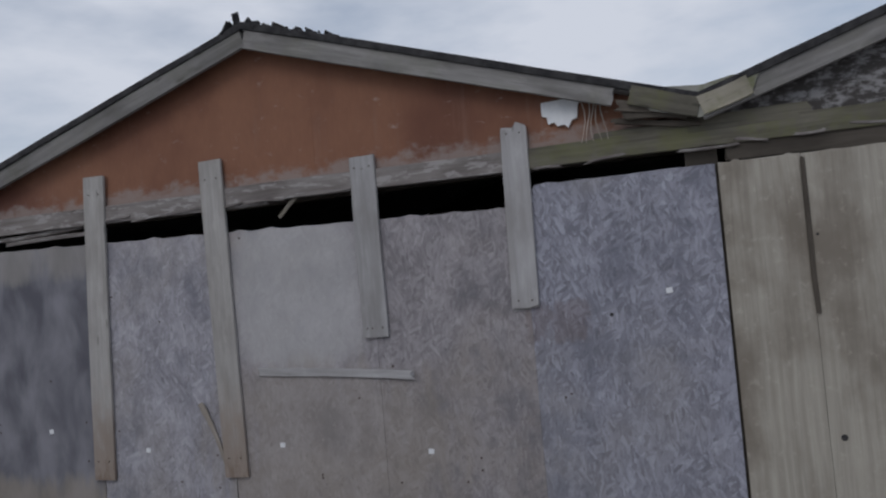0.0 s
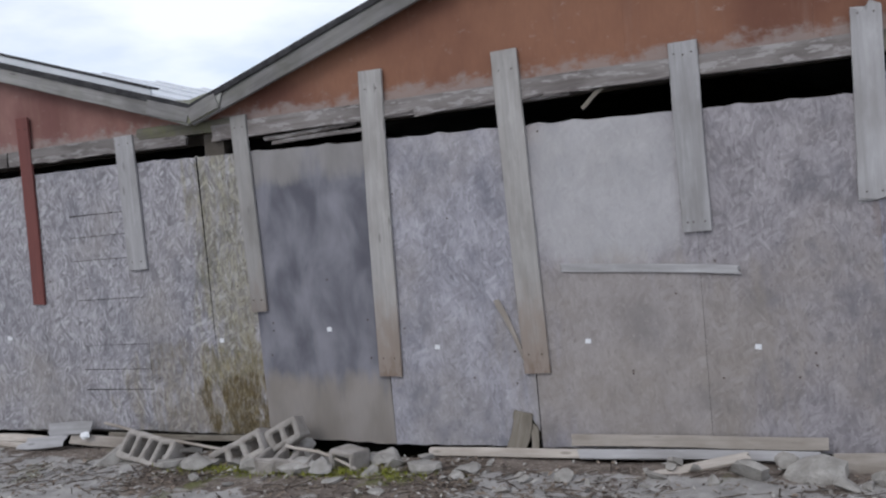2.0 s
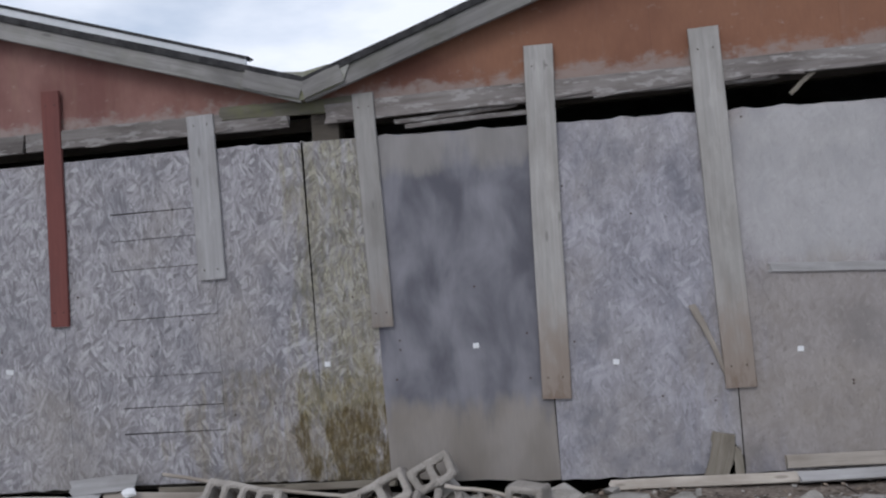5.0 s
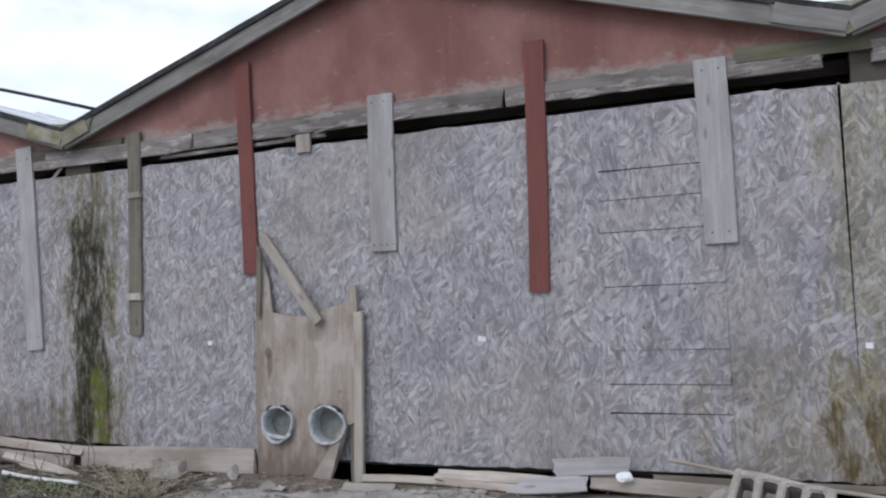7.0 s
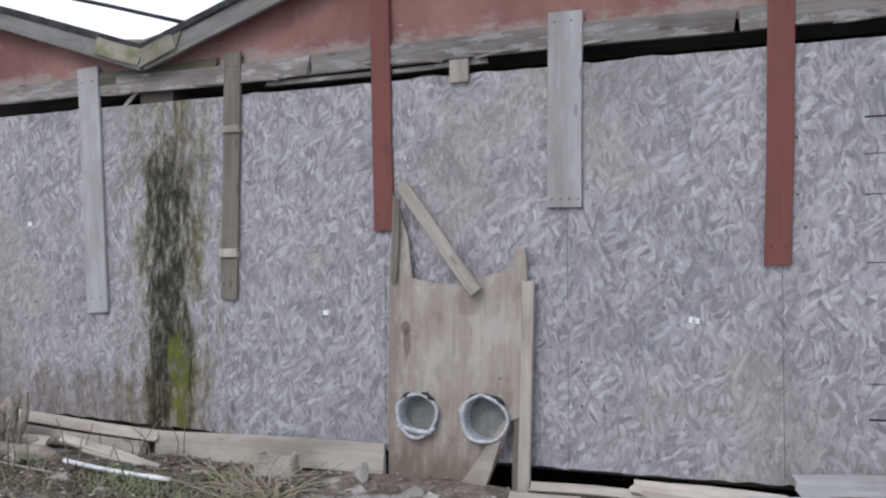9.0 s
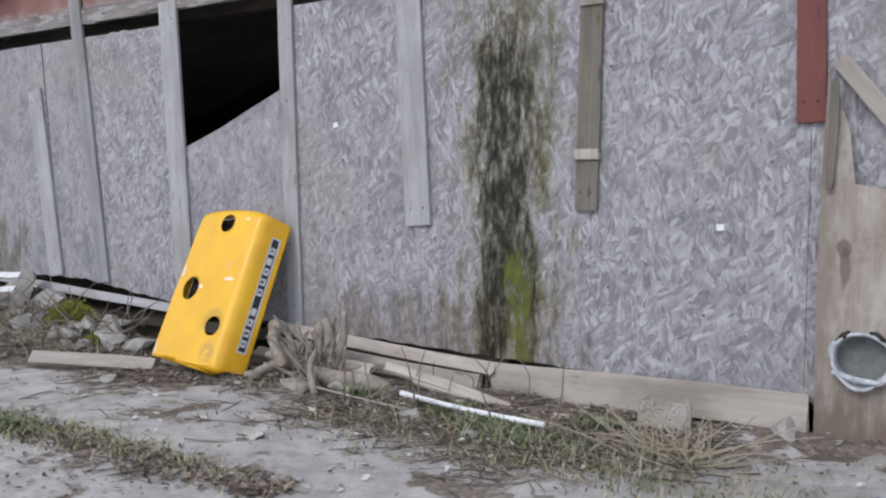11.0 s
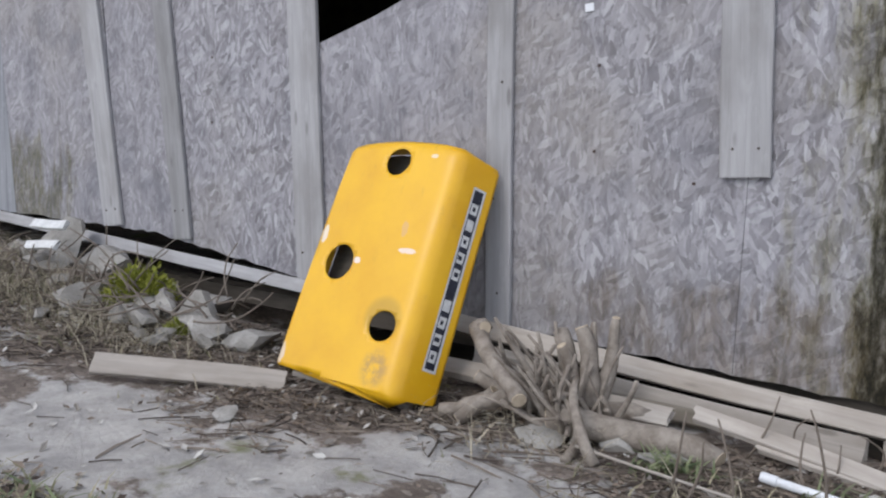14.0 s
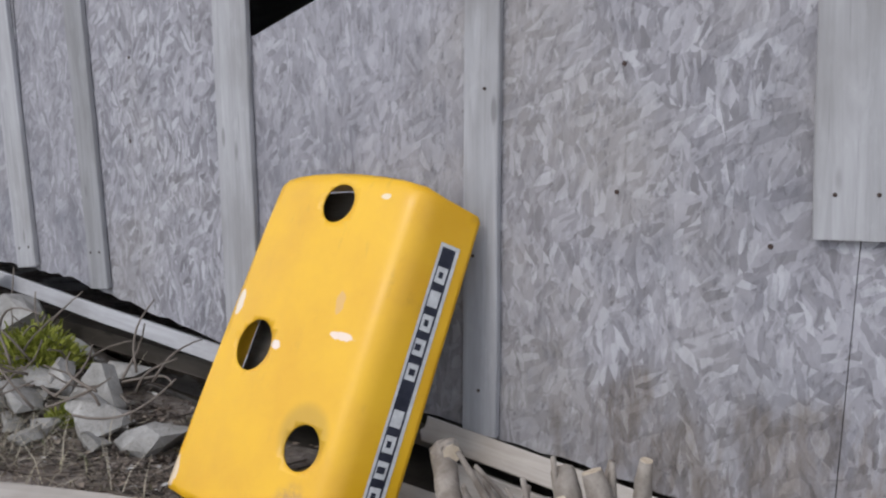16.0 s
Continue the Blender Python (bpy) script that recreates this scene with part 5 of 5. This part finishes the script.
rock(-13.0, 5.42, (0.13, 0.10, 0.06), 37, "pale broken concrete piece before a log")
rock(-12.82, 5.36, (0.14, 0.10, 0.05), 38, "pale broken concrete piece before a log")
rock(-6.75, 5.55, (0.2, 0.16, 0.1), 40, "grey stone beside a hollow block")
rock(-5.78, 5.45, (0.16, 0.14, 0.08), 41, "grey stone among hollow blocks")
rock(-4.1, 5.62, (0.14, 0.12, 0.08), 42)
rock(-3.85, 5.6, (0.16, 0.12, 0.08), 43)
rock(-3.55, 5.58, (0.12, 0.1, 0.06), 44)
rock(-1.55, 5.62, (0.22, 0.16, 0.10), 45, "pale broken concrete lump before timber")
rock(-1.15, 5.6, (0.25, 0.15, 0.11), 46, "pale broken concrete lump before timber")
rock(-0.7, 5.5, (0.2, 0.16, 0.09), 47)
rock(-10.38, 5.70, (0.10, 0.09, 0.10), 48, "small pale stone against a plywood panel")
rock(-11.75, 4.95, (0.10, 0.07, 0.03), 49, "flat white stone in weeds")
rock(-4.86, 5.46, (0.17, 0.13, 0.10), 51, "broken pinkish-grey concrete lump in mossy rubble", 0.01, 20)
rock(-5.22, 5.44, (0.15, 0.12, 0.09), 52, "broken pinkish-grey concrete lump in mossy rubble", 0.0, 50)
rock(-4.60, 5.42, (0.13, 0.11, 0.09), 53, "broken pinkish-grey concrete lump in mossy rubble", 0.0, 70)
rock(-6.05, 5.44, (0.14, 0.12, 0.07), 54, "broken grey concrete lump beside a hollow block", 0.0, 15)
rubble = random.Random(52)
for k in range(58):
    x = rubble.choice((rubble.gauss(-5.0, 0.65), rubble.gauss(-5.2, 0.5), rubble.uniform(-3.6, 0.4)))
    y = rubble.uniform(5.40, 5.82)
    q = rubble.uniform(0.045, 0.12) * (1.0 if x < -3.6 else 0.75)
    rock(x, y, (q * rubble.uniform(1.0, 1.7), q * rubble.uniform(0.8, 1.2), q * rubble.uniform(0.5, 0.9)), 500 + k, "broken pale concrete lump heaped at the wall foot", rubble.uniform(-0.01, 0.02), rubble.uniform(0, 180), rubble.uniform(-25, 25))
for k in range(26):
    x, y = rubble.uniform(-17.9, -15.2), rubble.uniform(5.2, 5.85)
    q = rubble.uniform(0.05, 0.14)
    rock(x, y, (q * rubble.uniform(1.0, 1.6), q, q * rubble.uniform(0.5, 0.9)), 600 + k, "broken pale concrete lump among dry twigs", 0.0, rubble.uniform(0, 180), rubble.uniform(-30, 30))
rk = random.Random(77)
for k in range(46):
    x = rk.uniform(-17.5, 0.5)
    y = rk.uniform(5.0, 5.85) if rk.random() < 0.7 else rk.uniform(4.3, 5.2)
    if -14.8 < x < -13.75 and y > 5.1:
        continue
    s = rk.uniform(0.03, 0.085)
    rock(x, y, (s * rk.uniform(0.9, 1.5), s, s * rk.uniform(0.4, 0.7)), 100 + k, "small pale rubble stone on dirt", 0, rk.uniform(0, 90))


# ---- cut branches and logs beside the bonnet ----
heap = thing("branch_pile", "pile of cut grey-brown branches and roots by boarding", "branches", pose(-13.35, 5.55, ground_z(-13.35, 5.55)))


def limb(p0, p1, r0, r1, bend, seed, parent, cut=False, mat=BARK, name="branch"):
    r = random.Random(seed)
    p0, p1 = Vector(p0), Vector(p1)
    side = (p1 - p0).cross(Vector((r.uniform(-1, 1), r.uniform(-1, 1), r.uniform(-1, 1)))).normalized()
    n = 7
    pts = [p0.lerp(p1, i / n) + side * bend * math.sin(math.pi * i / n) + Vector((r.uniform(-1, 1), r.uniform(-1, 1), r.uniform(-1, 1))) * r0 * 0.25 for i in range(n + 1)]
    ob = part(name, tube_bm(pts, [r0 + (r1 - r0) * i / n for i in range(n + 1)], 9, True, 0.08, r), mat, parent, smooth=True)
    if cut:
        for p, q, rad in ((pts[0], pts[1], r0), (pts[-1], pts[-2], r1)):
            d = (p - q).normalized()
            part("cut_end", tube_bm([p - d * 0.002, p + d * 0.003], [rad * 0.93, rad * 0.9], 9), CUT_WOOD, ob, "pale cut wood")
    return ob


limb((-0.42, 0.10, 0.30), (0.0, -0.27, 0.16), 0.036, 0.034, 0.02, 1, heap, True)
limb((-0.02, 0.12, 0.34), (0.10, -0.05, 0.02), 0.035, 0.05, 0.03, 2, heap, True)
limb((-0.05, 0.0, 0.05), (-0.32, -0.05, 0.14), 0.03, 0.028, 0.02, 3, heap, True)
limb((-0.42, 0.10, 0.30), (-0.36, 0.08, 0.33), 0.040, 0.030, 0.0, 11, heap, True)
limb((0.10, 0.06, 0.40), (0.16, -0.02, 0.0), 0.030, 0.055, 0.03, 12, heap, True)
limb((0.22, 0.10, 0.45), (0.17, 0.0, 0.05), 0.018, 0.045, 0.04, 13, heap, True)
limb((0.04, -0.02, 0.33), (0.12, -0.06, 0.02), 0.022, 0.04, 0.05, 14, heap, True)
limb((-0.10, -0.12, 0.12), (-0.30, -0.22, 0.0), 0.032, 0.030, 0.02, 15, heap, True)
limb((-0.20, -0.10, 0.10), (-0.42, -0.16, 0.0), 0.036, 0.032, 0.02, 16, heap, True)
limb((0.14, -0.08, 0.22), (0.34, -0.34, 0.0), 0.016, 0.024, 0.05, 17, heap)
limb((0.10, -0.10, 0.16), (0.24, -0.36, 0.0), 0.014, 0.020, 0.06, 18, heap)
hr = random.Random(14)
for k in range(64):
    a = hr.uniform(0, 6.28)
    foot = (hr.uniform(-0.05, 0.25), hr.uniform(-0.15, 0.12), 0.0)
    top = (foot[0] + hr.uniform(-0.30, 0.16), foot[1] + hr.uniform(-0.22, 0.12), hr.uniform(0.03, 0.42))
    limb(top, foot, hr.uniform(0.004, 0.010), hr.uniform(0.008, 0.020), hr.uniform(0.01, 0.07), 200 + k, heap)
log_ob = limb((-13.30, 5.42, -0.225), (-12.62, 5.44, -0.235), 0.058, 0.05, 0.03, 60, None, True, name="cut_log")
tagged(log_ob, "grey bark log with a pale cut end on dirt", "log")
log_ob = limb((-13.6, 5.60, -0.21), (-12.95, 5.62, -0.20), 0.045, 0.04, 0.02, 61, None, True, name="cut_log")
tagged(log_ob, "pale barkless log lying in debris by boarding", "log")
for k, (p, q) in enumerate((((-7.05, 5.75, 0.0), (-5.6, 5.55, -0.16)), ((-5.0, 5.5, -0.1), (-4.35, 5.42, -0.24)), ((-13.1, 5.25, -0.24), (-12.2, 5.15, -0.26)))):
    ob = limb(p, q, 0.006 if k == 2 else 0.014, 0.005 if k == 2 else 0.012, 0.06 if k == 1 else 0.02, 70 + k, None, mat=PALE_WOOD, name="dry_stick")
    tagged(ob, "thin pale dry stick lying over rubble", "stick")
# thin dry stems by the far end of the wall
stems = thing("dry_twigs", "tangle of thin dry grey twigs over rubble", "twigs", pose(-16.2, 5.6, ground_z(-16.2, 5.6)))
for k in range(110):
    p = Vector((hr.uniform(-1.4, 1.0), hr.uniform(-0.45, 0.2), hr.uniform(0.0, 0.12)))
    q = p + Vector((hr.uniform(-0.5, 0.5), hr.uniform(-0.25, 0.2), hr.uniform(0.02, 0.32)))
    limb(p, q, 0.006, 0.003, hr.uniform(0.02, 0.1), 300 + k, stems, mat=TWIG, name="twig")
for k in range(9):
    p = Vector((hr.uniform(-13.2, -11.2), hr.uniform(5.0, 5.7), -0.28))
    ob = limb(p, p + Vector((hr.uniform(-0.1, 0.1), hr.uniform(-0.05, 0.05), hr.uniform(0.2, 0.42))), 0.006, 0.003, 0.02, 400 + k, None, mat=TWIG, name="dry_weed")
    tagged(ob, "single thin dry weed standing in dirt", "weed", "dry weeds")


bush = thing("dead_bush", "low dead bush of thin tangled stems on dirt", "bush", pose(-10.75, 5.12, ground_z(-10.75, 5.12)))
for k in range(70):
    p = Vector((hr.gauss(0, 0.10), hr.gauss(0, 0.06), 0.0))
    q = p + Vector((hr.gauss(0, 0.22), hr.gauss(0, 0.10), hr.uniform(0.05, 0.28)))
    limb(p, q, 0.0045, 0.002, hr.uniform(0.01, 0.06), 700 + k, bush, mat=STRAW, name="stem")
for k in range(7):
    p = Vector((-12.35 + 0.09 * k + hr.uniform(-0.03, 0.03), 5.66, -0.28))
    ob = limb(p, p + Vector((hr.uniform(-0.12, 0.25), hr.uniform(-0.1, 0.05), hr.uniform(0.12, 0.34))), 0.005, 0.0025, 0.07, 800 + k, None, mat=TWIG, name="dry_weed")
    tagged(ob, "single thin dry weed standing in dirt", "weed", "dry weeds")


# ---- loose cover of the ground ----
def stuff(name, verts, faces, mat, label, category):
    me = bpy.data.meshes.new(name)
    me.from_pydata(verts, [], faces)
    me.materials.append(mat)
    return tagged(new(name, me), label, category, kind="stuff")


def scatter_flakes(name, count, area, size, mat, label, category, seed, density=None):
    r = random.Random(seed)
    verts, faces = [], []
    made = 0
    for _ in range(count * 6):
        if made >= count:
            break
        x, y = r.uniform(area[0], area[1]), r.uniform(area[2], area[3])
        if density and r.random() > density(x, y):
            continue
        made += 1
        z = ground_z(x, y)
        l, w = r.uniform(*size), 0
        w = l * r.uniform(0.35, 0.6)
        m = pose(x, y, z + 0.006 + r.random() * 0.012, r.uniform(-28, 28), r.uniform(-28, 28), r.uniform(0, 360))
        b = len(verts)
        for p in ((-l, 0, 0.25 * w), (-0.2 * l, -w, 0.3 * w), (l, 0, 0.2 * w), (0.1 * l, w, 0.35 * w), (0, 0, 0)):
            verts.append(m @ Vector(p))
        faces += [(b, b + 1, b + 4), (b + 1, b + 2, b + 4), (b + 2, b + 3, b + 4), (b + 3, b, b + 4)]
    stuff(name, verts, faces, mat, label, category)


def scatter_sticks(name, count, area, mat, label, seed, lengths=(0.06, 0.30), density=None):
    r = random.Random(seed)
    verts, faces = [], []
    made = 0
    for _ in range(count * 6):
        if made >= count:
            break
        x, y = r.uniform(area[0], area[1]), r.uniform(area[2], area[3])
        if density and r.random() > density(x, y):
            continue
        made += 1
        l, t = r.uniform(*lengths), r.uniform(0.0018, 0.005)
        m = pose(x, y, ground_z(x, y) + t + 0.01 * r.random(), 0, r.uniform(-9, 9), r.gauss(10, 45))
        b = len(verts)
        for i, u in enumerate((-0.5, 0.05, 0.5)):
            bend = r.uniform(-0.06, 0.06) * l
            for q in range(3):
                verts.append(m @ Vector((u * l, bend + t * math.cos(q * 2.1), t * math.sin(q * 2.1))))
        for i in (0, 3):
            for q in range(3):
                faces.append((b + i + q, b + i + (q + 1) % 3, b + i + 3 + (q + 1) % 3, b + i + 3 + q))
    stuff(name, verts, faces, mat, label, "twigs")


def blades(name, spots, mat, label, category, seed, height=(0.04, 0.14), width=0.004, lean=0.6):
    r = random.Random(seed)
    verts, faces = [], []
    for cx, cy, rx, ry, n in spots:
        for _ in range(n):
            x, y = r.gauss(cx, rx), r.gauss(cy, ry)
            y = min(y, 5.93)
            z, h, a = ground_z(x, y), r.uniform(*height), r.uniform(0, 6.28)
            dx, dy = math.cos(a), math.sin(a)
            w, k = width * r.uniform(0.7, 1.5), lean * h * r.uniform(0.4, 1.5)
            b = len(verts)
            for u in (0, 0.5, 1):
                c = k * u * u
                ww = w * (1 - u * 0.9)
                verts.append((x + dx * c - dy * ww, y + dy * c + dx * ww, z + h * u * (1 - 0.25 * u)))
                verts.append((x + dx * c + dy * ww, y + dy * c - dx * ww, z + h * u * (1 - 0.25 * u)))
            faces += [(b, b + 1, b + 3, b + 2), (b + 2, b + 3, b + 5, b + 4)]
    stuff(name, verts, faces, mat, label, category)


def belt(x, y):
    """How thick the litter lies: most in a belt before the wall, thin on the worn concrete."""
    n = 0.5 + noise.noise(Vector((x * 1.2, y * 1.2, 3.3)))
    b = math.exp(-((y - 5.25) / 0.45) ** 2)
    if -10.6 < x < -6.4 or x > -3.4:
        b *= 0.16
    return min(1, max(0.006, 1.1 * b * n + 0.2 * max(0, n - 0.72)))


scatter_flakes("leaf_litter", 17000, (-18.5, -9.5, 3.2, 5.95), (0.007, 0.021), LITTER, "brown dead leaves and bark flakes strewn on dirt", "leaf litter", 1, belt)
scatter_flakes("leaf_litter", 5000, (-9.5, 1.5, 4.2, 5.95), (0.010, 0.030), LITTER, "brown dead leaves and bark flakes strewn on dirt", "leaf litter", 2, belt)
scatter_flakes("stone_chips", 3800, (-18, 1.5, 3.4, 5.95), (0.008, 0.034), CHIPS, "pale chips of stone and mortar on dirt", "chips", 3, lambda x, y: min(1, belt(x, y) + 0.1))
scatter_sticks("fallen_twigs", 4600, (-17.5, -11.0, 3.6, 5.8), TWIG, "thin dark fallen twigs matted on dirt", 4, density=belt)
scatter_sticks("fallen_twigs", 900, (-11.0, 1.0, 4.8, 5.85), TWIG, "thin dark fallen twigs matted on dirt", 5, density=belt)
blades("grass", [(-13.9, 3.78, 0.35, 0.09, 650), (-13.2, 3.88, 0.30, 0.08, 420), (-12.6, 3.85, 0.3, 0.08, 220), (-16.8, 5.2, 0.7, 0.22, 1300), (-17.9, 5.2, 0.6, 0.3, 1200), (-11.2, 4.98, 0.5, 0.12, 260), (-10.4, 4.78, 0.5, 0.10, 260), (-12.2, 5.08, 0.45, 0.10, 200), (-9.0, 4.9, 0.6, 0.1, 200), (-11.9, 4.75, 0.6, 0.16, 380), (-11.0, 4.70, 0.5, 0.12, 240)], GRASS, "thin yellow-green winter grass on worn concrete", "grass", 6, (0.02, 0.075), 0.004, 1.3)
blades("dry_grass", [(-16.6, 5.25, 0.7, 0.25, 1500), (-17.8, 5.3, 0.6, 0.3, 1300), (-15.7, 5.15, 0.4, 0.12, 350), (-13.3, 5.25, 0.4, 0.1, 120), (-11.7, 4.95, 0.6, 0.2, 260), (-10.8, 5.0, 0.4, 0.12, 140)], STRAW, "matted straw-coloured dead grass over rubble", "grass", 17, (0.04, 0.20), 0.0022, 1.6)
blades("weeds", [(-12.1, 5.32, 0.10, 0.05, 160), (-11.7, 5.18, 0.16, 0.06, 220), (-12.75, 5.30, 0.08, 0.04, 90), (-11.25, 5.45, 0.08, 0.05, 120), (-14.0, 3.78, 0.22, 0.06, 260), (-11.5, 5.0, 0.2, 0.06, 150)], WEED, "low green weeds in bare dirt", "weeds", 7, (0.03, 0.09), 0.009, 1.2)
blades("moss", [(-4.9, 5.42, 0.45, 0.07, 1500), (-5.7, 5.40, 0.18, 0.06, 400), (-4.3, 5.45, 0.25, 0.06, 500)], GREEN, "yellow-green moss and grass over rubble", "moss", 8, (0.015, 0.055), 0.004)


scatter_flakes("leaf_litter", 1500, (-14.6, -12.0, 3.55, 4.05), (0.010, 0.03), LITTER, "brown dead leaves caught in thin grass", "leaf litter", 12, lambda x, y: math.exp(-((y - 3.82) / 0.12) ** 2))


def cushion(x, y, r, count, seed, label):
    """A small evergreen cushion: many short leaves on a mound."""
    q = random.Random(seed)
    verts, faces = [], []
    for _ in range(count):
        d = Vector((q.gauss(0, 1), q.gauss(0, 1), abs(q.gauss(0, 1)) * 0.9)).normalized()
        c = Vector((x, y, ground_z(x, y))) + d * r * q.uniform(0.45, 1.05) * (1 + 0.35 * noise.noise(d * 2.5 + Vector((seed, 0, 0))))
        s = d.cross(Vector((q.uniform(-1, 1), q.uniform(-1, 1), q.uniform(-1, 1)))).normalized()
        l, w = q.uniform(0.02, 0.045), q.uniform(0.004, 0.008)
        t = (d + Vector((q.uniform(-0.7, 0.7), q.uniform(-0.7, 0.7), q.uniform(0, 0.6)))).normalized()
        b = len(verts)
        verts += [c - s * w, c + s * w, c + t * l + s * w * 0.5, c + t * l - s * w * 0.5]
        faces.append((b, b + 1, b + 2, b + 3))
    me = bpy.data.meshes.new("moss_cushion")
    me.from_pydata(verts, [], faces)
    me.materials.append(GREEN)
    tagged(new("moss_cushion", me), label, "moss")


cushion(-16.05, 5.62, 0.20, 2200, 1, "bright yellow-green mossy cushion plant in twigs")
cushion(-16.25, 5.72, 0.14, 1000, 2, "bright yellow-green mossy cushion plant in twigs")
cushion(-15.50, 5.42, 0.06, 300, 3, "small yellow-green moss tuft beside a stone")
